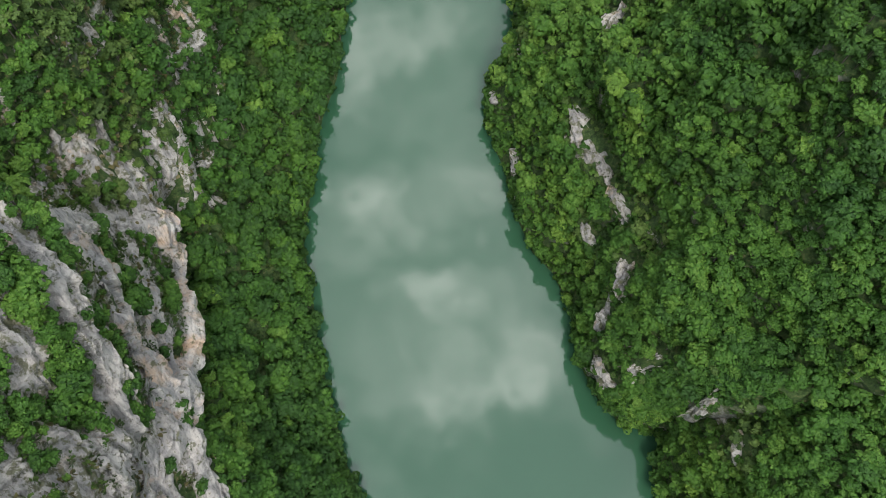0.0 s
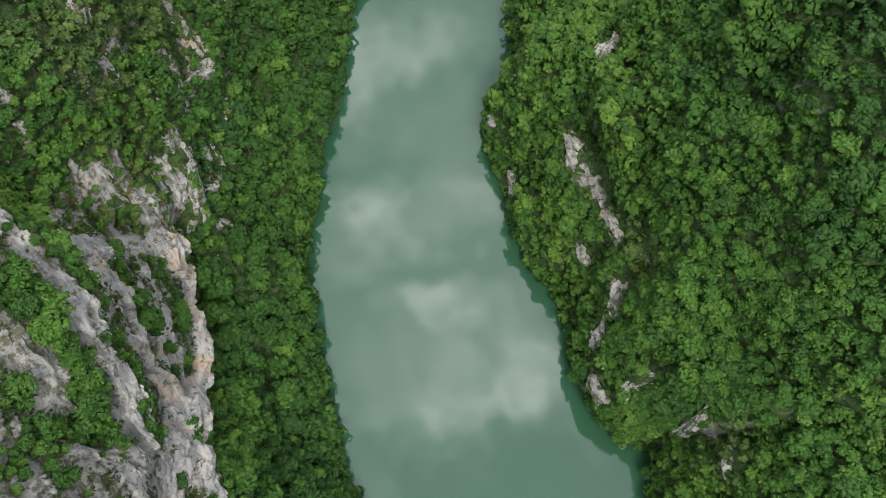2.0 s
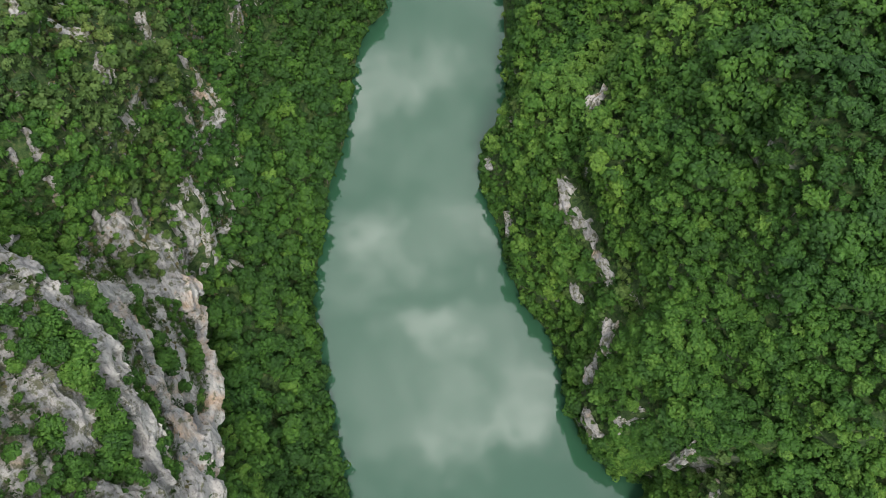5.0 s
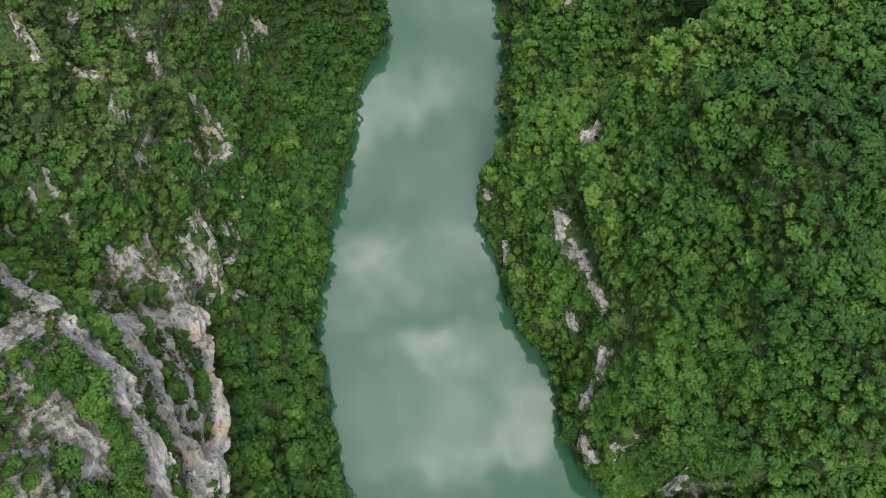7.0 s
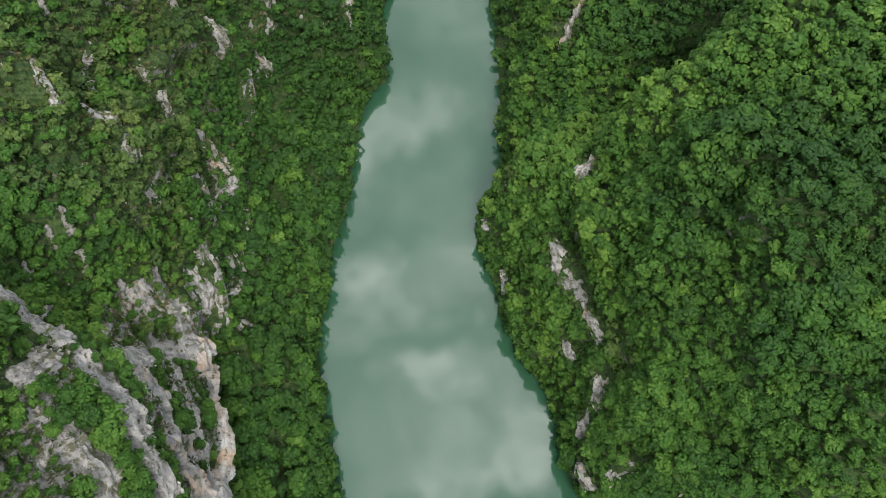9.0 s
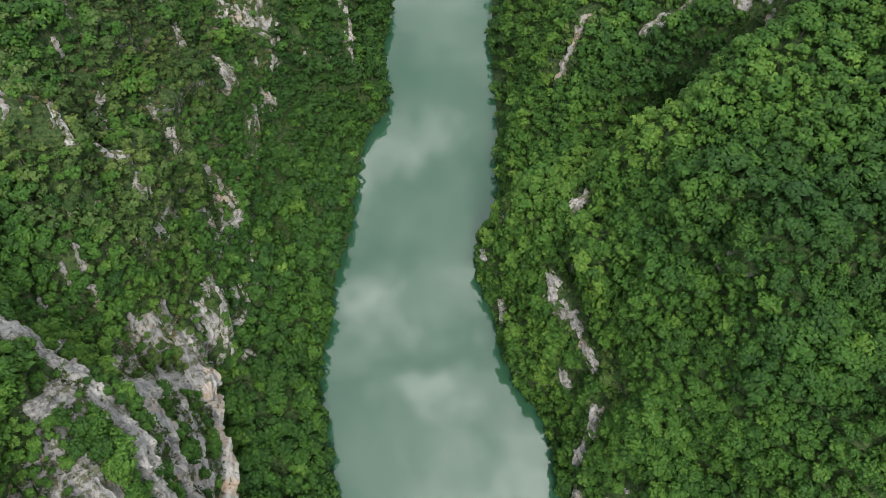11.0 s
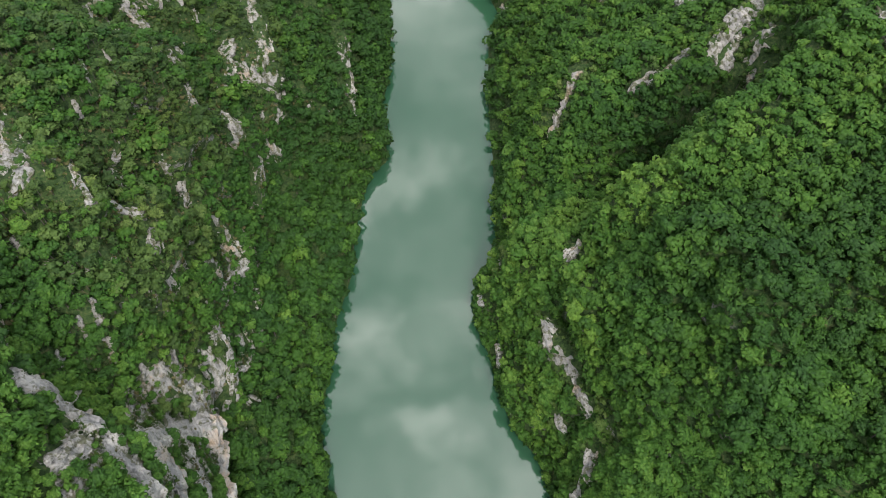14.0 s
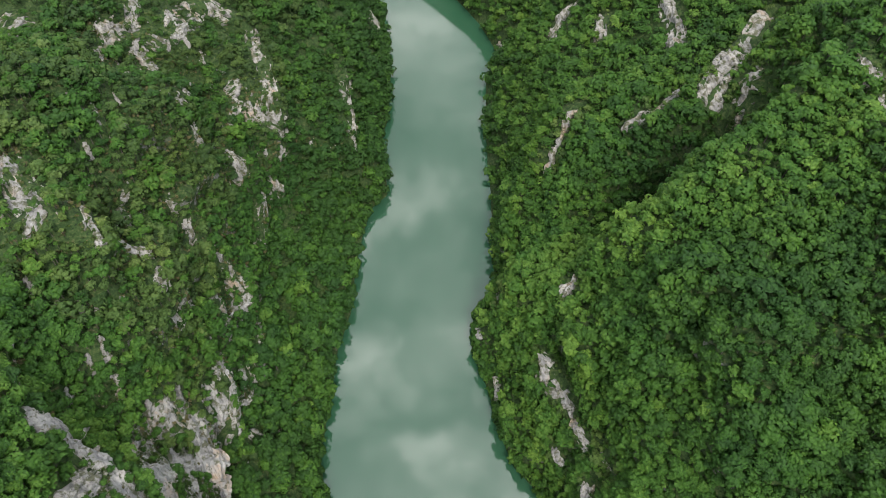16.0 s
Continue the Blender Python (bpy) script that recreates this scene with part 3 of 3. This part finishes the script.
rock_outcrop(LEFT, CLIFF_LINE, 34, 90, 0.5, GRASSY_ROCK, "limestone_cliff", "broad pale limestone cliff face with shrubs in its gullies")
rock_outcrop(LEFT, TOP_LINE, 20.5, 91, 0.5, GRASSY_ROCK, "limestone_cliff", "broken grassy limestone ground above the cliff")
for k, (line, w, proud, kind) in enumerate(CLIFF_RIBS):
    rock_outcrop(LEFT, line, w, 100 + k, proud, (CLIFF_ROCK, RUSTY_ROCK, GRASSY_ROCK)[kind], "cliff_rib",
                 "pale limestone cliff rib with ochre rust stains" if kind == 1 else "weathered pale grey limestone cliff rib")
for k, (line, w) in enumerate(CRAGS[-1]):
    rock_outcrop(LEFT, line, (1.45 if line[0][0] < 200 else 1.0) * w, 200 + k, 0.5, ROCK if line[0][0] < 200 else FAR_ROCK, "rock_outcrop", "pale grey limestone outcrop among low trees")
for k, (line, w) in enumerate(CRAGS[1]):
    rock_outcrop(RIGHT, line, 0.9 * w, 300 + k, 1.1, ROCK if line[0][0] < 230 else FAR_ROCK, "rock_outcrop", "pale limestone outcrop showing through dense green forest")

# small ledges of bedrock scattered over the left slope
dice = random.Random(4)
LEDGES = []
for k in range(190):
    y, s, long = dice.uniform(20, 330), dice.uniform(72, 215), dice.uniform(2, 8)
    if y < 105 and s < 190 or field(np.array([[y * 1.0, s * 1.0, 0.0]]), 24, 33, 2)[0] < -0.12:
        continue
    LEDGES.append(([(y, s), (y - long * 0.7, s - long * 0.7)], dice.uniform(0.8, 1.7)))
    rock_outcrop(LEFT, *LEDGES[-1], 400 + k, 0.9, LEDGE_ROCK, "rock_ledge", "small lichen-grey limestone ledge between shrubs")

# ---- trees ----
rng = np.random.default_rng(7)


def crown_shape(clumps, size, lobes, seed, sides=4, core=2):
    """A crown of one metre's radius: domed clumps of leaves on several lobes, with gaps, round a lobed heart of foliage. Returns verts, triangles."""
    r = np.random.default_rng(seed)
    centres = r.normal(0, 1, (lobes, 3))
    centres[:, 2] = np.abs(centres[:, 2]) - 0.3
    centres *= (r.uniform(0.50, 0.74, lobes) / np.linalg.norm(centres, axis=1))[:, None]
    centres *= (1, 1, 0.75)
    centres[0] = (0, 0, 0.42)
    radii = r.uniform(0.24, 0.42, lobes)
    verts, tris = [], []
    made = tried = 0
    places = np.full((clumps, 3), 9.0)
    while made < clumps:
        k = r.integers(lobes)
        d = r.normal(0, 1, 3)
        d[2] = abs(d[2]) * 1.1 - 0.35
        d /= np.linalg.norm(d)
        p = centres[k] + d * radii[k] * r.uniform(0.88, 1.16)
        tried += 1
        crowded = 0.9 * size if tried < 40 * clumps else 0.4 * size
        if (np.linalg.norm(p - centres, axis=1) < radii * 0.82).any() or (np.linalg.norm(places - p, axis=1) < crowded).any():
            continue
        places[made] = p
        n = d + (0, 0, 0.35) + r.normal(0, 0.28, 3)
        n /= np.linalg.norm(n)
        a = np.cross(n, r.normal(0, 1, 3))
        a /= np.linalg.norm(a)
        b = np.cross(n, a)
        s = size * r.uniform(0.7, 1.35)
        i = len(verts)
        verts.append(p + n * s * r.uniform(0.3, 0.6))
        for j in range(sides):
            q = 2 * math.pi * (j + r.uniform(-0.25, 0.25)) / sides
            reach = s * (r.uniform(1.0, 1.35) if j % 2 else r.uniform(0.65, 0.95))  # sprays with pointed ends
            verts.append(p + (a * math.cos(q) + b * math.sin(q)) * reach - n * s * r.uniform(0.1, 0.55))
        tris += [(i, i + 1 + j, i + 1 + (j + 1) % sides) for j in range(sides)]
        made += 1
    bm = bmesh.new()
    bmesh.ops.create_icosphere(bm, subdivisions=core, radius=1.0)
    bm.verts.index_update()
    i = len(verts)
    for v in bm.verts:
        d = np.array(v.co)
        along = centres @ d
        inside = radii ** 2 - (centres ** 2).sum(1) + along ** 2
        far = np.where(inside > 0, along + np.sqrt(np.maximum(inside, 0)), 0.25)
        verts.append(d * max(far.max() * 0.80, 0.4))
    tris += [tuple(i + v.index for v in f.verts) for f in bm.faces if min(v.co.z for v in f.verts) > -0.2]
    bm.free()
    return np.array(verts), np.array(tris)


def tuft_shape(blades, size, seed):
    """A low tuft of bent leaf sprays, one metre in radius."""
    r = np.random.default_rng(seed)
    verts, tris = [], []
    for k in range(blades):
        q, tilt = r.uniform(0, 2 * math.pi), r.uniform(0.15, 0.9)
        p = np.array([math.cos(q), math.sin(q), 0]) * r.uniform(0.1, 0.7)
        out = np.array([math.cos(q) * tilt, math.sin(q) * tilt, 1.0])
        out /= np.linalg.norm(out)
        side = np.cross(out, (math.cos(q + 1), math.sin(q + 1), 0.2))
        side /= np.linalg.norm(side)
        s = size * r.uniform(0.7, 1.3)
        i = len(verts)
        verts += [p - side * s * 0.5, p + side * s * 0.5, p + out * s + side * s * 0.4, p + out * s * 1.1 - side * s * 0.35]
        tris += [(i, i + 1, i + 2), (i, i + 2, i + 3)]
    return np.array(verts), np.array(tris)


def stem_shape(sides=3):
    """A tapered trunk one metre high."""
    a = np.arange(sides) * 2 * math.pi / sides
    ring = np.stack([np.cos(a), np.sin(a), 0 * a], -1)
    v = np.concatenate([ring * 0.05, ring * 0.02 + (0.03, 0.02, 1.0)])
    t = []
    for k in range(sides):
        m = (k + 1) % sides
        t += [(k, m, sides + m), (k, sides + m, sides + k)]
    return v, np.array(t)


def tones_of(places, kin_and_light):
    return np.clip(rng.normal(0.41, 0.17, len(places)) + 0.20 * field(places, 26, 77, 2) + kin_and_light, 0.02, 0.9)


def wood(places, radii, heights, shapes, name, label, category, stem=True, kin_and_light=0.0, leaves=LEAVES):
    """Many trees as one mesh of kind stuff. places (n, 3): their feet."""
    verts, tris, tones, at = [], [], [], 0
    pick = rng.integers(len(shapes), size=len(places))
    turn = rng.uniform(0, 2 * math.pi, len(places))
    squash = rng.uniform(0.75, 1.12, len(places))
    tone = tones_of(places, kin_and_light)
    for k, (v, t) in enumerate(shapes):
        i = np.nonzero(pick == k)[0]
        if not len(i):
            continue
        c, s = np.cos(turn[i])[:, None], np.sin(turn[i])[:, None]
        x, y = v[None, :, 0] * c - v[None, :, 1] * s, v[None, :, 0] * s + v[None, :, 1] * c
        z = np.repeat(v[None, :, 2], len(i), 0) * squash[i][:, None]
        p = np.stack([x, y, z], -1) * radii[i][:, None, None] + (places[i] + np.stack([0 * heights[i], 0 * heights[i], heights[i]], -1))[:, None]
        verts.append(p.reshape(-1, 3))
        tris.append((t[None] + (at + np.arange(len(i)) * len(v))[:, None, None]).reshape(-1, 3))
        tones.append(np.repeat(tone[i], len(v)))
        at += len(i) * len(v)
    thing = new(name, mesh_of(name, np.concatenate(verts), np.concatenate(tris), leaves, True, np.concatenate(tones)))
    tagged(thing, label, category, kind="stuff")
    if stem:
        v, t = stem_shape()
        p = v[None] * np.stack([heights, heights, heights], -1)[:, None] * (1.0, 1.0, 1.05) + places[:, None] - (0, 0, 0.4)
        f = (t[None] + (np.arange(len(places)) * len(v))[:, None, None]).reshape(-1, 3)
        trunks = new("trunks", mesh_of("trunks", p.reshape(-1, 3), f, BARK))
        trunks.parent = thing
        tagged(trunks, kind="stuff")
    return thing


def limbed_trunk(seed):
    """A bent tapered trunk with four limbs, one metre high to the crown's middle."""
    r = np.random.default_rng(seed)
    verts, tris = [], []

    def limb(path, radii, sides=5):
        for k, (p, w) in enumerate(zip(path, radii)):
            for j in range(sides):
                a = 2 * math.pi * j / sides
                verts.append(np.array(p) + w * np.array([math.cos(a), math.sin(a), 0.15 * math.cos(a)]))
            if k:
                i = len(verts) - 2 * sides
                for j in range(sides):
                    m = (j + 1) % sides
                    tris.extend([(i + j, i + m, i + sides + m), (i + j, i + sides + m, i + sides + j)])
    bend = r.uniform(-0.08, 0.08, 2)
    limb([(0, 0, -0.3), (bend[0] * 0.5, bend[1] * 0.5, 0.35), (bend[0], bend[1], 0.75), (bend[0] * 1.4, bend[1], 1.15)], [0.075, 0.055, 0.04, 0.015])
    for k in range(4):
        a = k * 1.6 + r.uniform(0, 0.8)
        z = r.uniform(0.4, 0.8)
        reach = r.uniform(0.35, 0.6)
        limb([(bend[0] * z, bend[1] * z, z), (math.cos(a) * reach * 0.5, math.sin(a) * reach * 0.5, z + 0.22), (math.cos(a) * reach, math.sin(a) * reach, z + 0.36)], [0.03, 0.02, 0.008], 4)
    return np.array(verts), np.array(tris)


SINGLE_CROWNS = [mesh_of("crown", *crown_shape(120, 0.16, 20, 500 + k), TREE_LEAVES, True) for k in range(10)]
SINGLE_TRUNKS = [mesh_of("trunk", *limbed_trunk(520 + k), BARK) for k in range(5)]


def single_tree(place, radius, height, k, name, label, group):
    """One tree: an Empty at its foot with its trunk and its crown."""
    root = new(name)
    root.matrix_basis = Matrix.Translation(place) @ pose(0, 0, 0, 0, 0, rng.uniform(0, 360))
    trunk = new("trunk", SINGLE_TRUNKS[k % len(SINGLE_TRUNKS)])
    crown = new("crown", SINGLE_CROWNS[k % len(SINGLE_CROWNS)])
    trunk.parent = crown.parent = root
    trunk.scale = (height, height, height)
    crown.location, crown.scale = (0, 0, height), (radius, radius, radius * rng.uniform(0.85, 1.15))
    return tagged(root, label, "shrub" if name == "shrub" else "tree", group)


def in_gorge(slope, y, s):
    """True within the gorge's own walls, False on the country round it."""
    top = 210 + 0.2 * np.clip(y - 120, 0, None) if slope.side < 0 else np.minimum(150 + 0.75 * y, 255)
    return s < np.minimum(top, 1.05 * (545 - y)) + 16


def spots(slope, y0, y1, cell, inside=True):
    """Jittered places on a slope, thinned on bare rock. Returns y, s, places, normals."""
    y, s = np.meshgrid(np.arange(y0, y1, cell), np.arange(0.8, 342, cell), indexing="ij")
    y, s = (y + rng.uniform(-0.45, 0.45, y.shape) * cell).ravel(), (s + rng.uniform(-0.45, 0.45, s.shape) * cell).ravel()
    s = np.abs(s) + 0.3
    keep = in_gorge(slope, y, s) == inside
    y, s = y[keep], s[keep]
    bare = np.zeros(len(y), bool)
    bare |= nearest_crag(y, s, CRAGS[slope.side]) < 0.9
    if slope.side < 0:
        bare |= nearest_crag(y, s, LEDGES) < 1.4
    bare &= rng.random(len(y)) > 0.2
    if slope.side < 0:  # the cliff: bare ribs, bushes in the gullies and here and there between
        rib = np.min([line_distance(y, s, line) / w for line, w, proud, kind in CLIFF_RIBS], axis=0)
        gully = np.min([line_distance(y, s, line) / w for line, w in CLIFF_GULLIES], axis=0)
        bare |= (rib < 1.0) & (gully > 0.75) & (rng.random(len(y)) > 0.05)
        bare |= stony(y, s) & (gully > 1.0) & (rng.random(len(y)) + 0.9 * field(np.stack([y, s, 0 * y], -1), 11, 35, 2) > 0.74)
    if slope.side < 0:  # the dark hollow at the foot of the cliff
        bare |= line_distance(y, s, [(44, 76), (38, 79), (33, 78)]) < 3.6
    if slope.side > 0:  # the dark hollow behind the cove
        bare |= (np.abs(y - 42.5) < 2.6) & (s > 16) & (s < 50) & (rng.random(len(y)) < 0.85)
    y, s = y[~bare], s[~bare]
    p, n = slope.at(y, s)
    return y, s, p, n


NEAR_SHAPES = [crown_shape(66, 0.195, 12, 10 + k) for k in range(10)]
HIGH_SHAPES = [crown_shape(72, 0.185, 13, 25 + k) for k in range(8)]
MID_SHAPES = [crown_shape(46, 0.225, 10, 40 + k, 4, 1) for k in range(8)]
FAR_SHAPES = [crown_shape(36, 0.27, 12, 70 + k, 3, 1) for k in range(7)]
OUTSKIRT_SHAPES = [crown_shape(9, 0.45, 8, 80 + k, 3, 1) for k in range(6)]
UNDER_SHAPES = [crown_shape(9, 0.42, 8, 60 + k, 3, 1) for k in range(6)]
SCRUB_SHAPES = [tuft_shape(9, 0.6, 90 + k) for k in range(6)]


def stone_shape():
    bm = bmesh.new()
    bmesh.ops.create_icosphere(bm, subdivisions=1, radius=1.0)
    bm.verts.index_update()
    shape = np.array([v.co for v in bm.verts]), np.array([[v.index for v in f.verts] for f in bm.faces])
    bm.free()
    return shape


STONE = stone_shape()

for slope, side in ((LEFT, "west"), (RIGHT, "east")):
    for y0, y1, cell, shapes, stem in ((-24, 125, 3.55, NEAR_SHAPES, True), (125, 300, 3.9, MID_SHAPES, True), (300, 560, 4.7, FAR_SHAPES, False)):
        if side == "west":
            cell *= 0.90
        y, s, p, n = spots(slope, y0, y1, cell)
        thin = field(p, 12, 60, 2) + 0.35 * field(p, 40, 61, 1)
        keep = thin < np.where(s > 58, 0.52, 0.95) if side == "west" else thin < 0.95
        keep &= (s > (58 if side == "west" else 28)) | (rng.random(len(s)) < np.where(s < 58, 0.5, 0.62))  # large crowns stand wider along the water
        y, s, p, n, thin = y[keep], s[keep], p[keep], n[keep], thin[keep]
        size = np.exp(rng.normal(-0.05, 0.32, len(p))) * np.where(rng.random(len(p)) < 0.12, 1.4, 1.0)
        # tone by place. Kinds of trees: dark ones deep in the gorge and on the shoulder, yellower oaks below
        # gorge and gully shade and spur light are painted into the leaf tone too
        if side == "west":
            kin_and_light = -0.26 * np.clip((np.interp(y, [90, 130, 220], [64, 64, 84]) - s) / 14, 0, 1) - 0.14 * np.clip((y - 215) / 40, 0, 1)
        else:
            kin_and_light = -0.42 * np.exp(-((y - 122) / 58) ** 2 - ((s - 196) / 58) ** 2) + 0.10 * np.clip((70 - y) / 40, 0, 1) + 0.03 * np.clip((y - 200) / 15, 0, 1) * np.clip((340 - y) / 40, 0, 1) * np.clip((165 - s) / 30, 0, 1) + 0.30 * np.exp(-((y - 190) / 34) ** 2 - ((s - 165) / 75) ** 2) + 0.24 * np.exp(-((y - 195) / 40) ** 2 - ((s - 70) / 50) ** 2) + 0.02 * np.clip((y - 225) / 20, 0, 1) * np.clip((130 - s) / 40, 0, 1) - 0.32 * np.exp(-((y - 248) / 20) ** 2 - ((s - 155) / 60) ** 2) - 0.10 * np.clip((24 - s) / 15, 0, 1)
        kin_and_light = kin_and_light + np.where(s < (70 if side == "west" else 30), rng.normal(0.03, 0.13, len(s)), 0.0)
        base = np.where(s < 58, 3.9, 2.4 - 1.0 * np.clip(thin, -0.4, 0.5)) if side == "west" else np.where(s < 28, 3.0, 2.75)
        radii = np.clip(base * size * (cell / (3.55 if side == "east" else 3.3)) ** 0.7, 1.1, 5.8)
        rocky = nearest_crag(y, s, CRAGS[slope.side]) < 1.6
        if side == "west":
            rocky |= stony(y, s) & (nearest_crag(y, s, CLIFF_GULLIES) > 1.0)
        radii = np.where(rocky, 0.66 * radii, radii)  # only small ones find a hold on the rock
        heights = 1.2 + 0.55 * radii * rng.uniform(0.8, 1.25, len(p)) + np.where(rocky, 0.0, rng.uniform(0, 2.6, len(p)) * np.where(s < 58, 1.5, 1.0))
        dry_kind = rng.random(len(p)) + 0.8 * field(p, 22, 66, 2) > 0.45
        if side == "west":
            dry_kind &= p[:, 2] > 80
        else:  # dry scrub round the crags of the right slope
            dry_kind = (nearest_crag(y, s, [(line, 6.5) for line, w in CRAGS[1]]) + 0.5 * field(p, 9, 67, 2) < 1.0) & (s > 20)
            radii = np.where(dry_kind, 0.72 * radii, radii)
        feet = p + n * np.where(rocky | (side == "west") & stony(y, s), 0.9, 0.1)[:, None]
        if shapes is NEAR_SHAPES:
            if side == "east":
                alone = (y > 56) & (y < 92) & (s > 30) & (s < 118)
                name, label, group = "broadleaf_tree", "broadleaf tree with a dense rounded green crown on the slope", "broadleaf trees of the near slope"
            else:
                alone = (y > 4) & (y < 98) & stony(y, s)
                name, label, group = "shrub", "bushy green shrub rooted in a gully of the limestone cliff", "shrubs on the limestone cliff"
            chosen = np.nonzero(alone)[0][:290]
            for k, i in enumerate(chosen):
                single_tree(feet[i], radii[i], heights[i], k * 7 + k // 3, name, label, group)
            rest = np.ones(len(p), bool)
            rest[chosen] = False
            feet, radii, heights, kin_and_light, dry_kind = feet[rest], radii[rest], heights[rest], kin_and_light[rest], dry_kind[rest]
            high = (feet[:, 2] > 112) & ((side == "west") | ~dry_kind)  # tall ground, nearer to the eye: finer leaf sprays
            wood(feet[high], radii[high], heights[high], HIGH_SHAPES, "forest", "dense green broadleaf trees covering the gorge's shoulder", "forest", stem, kin_and_light[high])
            feet, radii, heights, kin_and_light, dry_kind = feet[~high], radii[~high], heights[~high], kin_and_light[~high], dry_kind[~high]
        wood(feet[dry_kind], radii[dry_kind] * 0.9, heights[dry_kind] * 0.9, shapes, "forest", "low olive-green downy oaks on dry stony slope", "forest", stem, kin_and_light[dry_kind], OLIVE_LEAVES)
        feet, radii, heights, kin_and_light = feet[~dry_kind], radii[~dry_kind], heights[~dry_kind], kin_and_light[~dry_kind]
        wood(feet, radii, heights, shapes, "forest", "dense green broadleaf trees covering the gorge slope", "forest", stem, kin_and_light)
    y, s, p, n = spots(slope, -64, 634, 7.2, False)
    size = rng.uniform(4.2, 6.0, len(p))
    wood(p, size, size * 0.8, OUTSKIRT_SHAPES, "forest", "green broadleaf forest on the country above the gorge", "forest", False)
    # low growth in the gaps and on ledges
    if side == "west":
        y, s = rng.uniform(-30, 380, 9000), rng.uniform(4, 240, 9000)
        p, n = slope.at(y, s)
        extra = np.stack([rng.uniform(-10, 98, 2600), rng.uniform(85, 182, 2600)])
        extra = extra[:, stony(*extra) & (np.min([line_distance(*extra, line) / w for line, w, proud, kind in CLIFF_RIBS], axis=0) > 0.75)]
        pe, ne = slope.at(*extra)
        keep = (field(p, 12, 60, 2) > -0.05) & ~stony(y, s)
        p, n = np.concatenate([p[keep], pe + 0.8 * ne]), np.concatenate([n[keep], ne])
        radii = rng.uniform(0.6, 1.5, len(p))
        wood(p + n * rng.uniform(0, 1.1, (len(p), 1)), radii, 0.3 * radii, SCRUB_SHAPES, "scrub", "low green scrub growing on stony ground", "scrub", False, leaves=OLIVE_LEAVES)
    else:
        y, s, p, n = spots(slope, -24, 300, 4.6)
        keep = s < 250
        wall_y, wall_s = rng.uniform(43.0, 55, 800), rng.uniform(8, 84, 800)  # the wooded wall of the ravine
        pw = slope.at(wall_y, wall_s)[0]
        size = rng.uniform(1.5, 2.7, len(pw))
        wood(pw, size, 0.8 + 0.5 * size, NEAR_SHAPES, "forest", "small dense trees clinging to the ravine's wall", "forest", False)
        p, n = p[keep], n[keep]
        radii = rng.uniform(2.0, 3.2, len(p))
        wood(p, radii, 0.35 * radii, UNDER_SHAPES, "undergrowth", "low shrubs and saplings under the forest trees", "undergrowth", False)
    if side == "west":
        y, s = rng.uniform(-10, 320, 6500), rng.uniform(60, 240, 6500)
        p, n = slope.at(y, s)
        keep = field(p, 12, 60, 2) > 0.0
        p, n = p[keep], n[keep]
        verts, tris, v, t = [], [], *tuft_shape(7, 0.7, 99)
        for k in range(len(p)):
            a = rng.uniform(0, 6.28)
            turned = np.stack([v[:, 0] * math.cos(a) - v[:, 1] * math.sin(a), v[:, 0] * math.sin(a) + v[:, 1] * math.cos(a), v[:, 2] * 0.6], -1)
            verts.append(turned * rng.uniform(0.7, 1.9) + p[k] + n[k] * 0.15)
            tris.append(t + k * len(v))
        grass = new("dry_grass", mesh_of("dry_grass", np.concatenate(verts), np.concatenate(tris), DRY_GRASS))
        tagged(grass, "tufts of dry brownish grass on the stony slope", "grass", kind="stuff")
    # loose stones and little ledges
    count = 900 if side == "west" else 400
    y, s = rng.uniform(-20, 330, count), rng.uniform(40 if side == "west" else 15, 235, count)
    p, n = slope.at(y, s)
    keep = (field(p, 12, 60, 2) > (0.02 if side == "west" else 0.3)) & ~((side == "west") & (y < 100) & (s < 150))
    p, n = p[keep], n[keep]
    verts, tris = [], []
    for k in range(len(p)):
        v = STONE[0] * rng.uniform(0.7, 1.25, (len(STONE[0]), 1)) * (rng.uniform(0.5, 1.0), rng.uniform(0.6, 1.3), rng.uniform(0.7, 1.6))
        verts.append(v * rng.uniform(0.35, 0.8) + p[k] + n[k] * 0.05)
        tris.append(STONE[1] + k * len(v))
    scree = new("scree", mesh_of("scree", np.concatenate(verts), np.concatenate(tris), ROCK))
    tagged(scree, "scattered pale limestone boulders between the trees", "scree", kind="stuff")
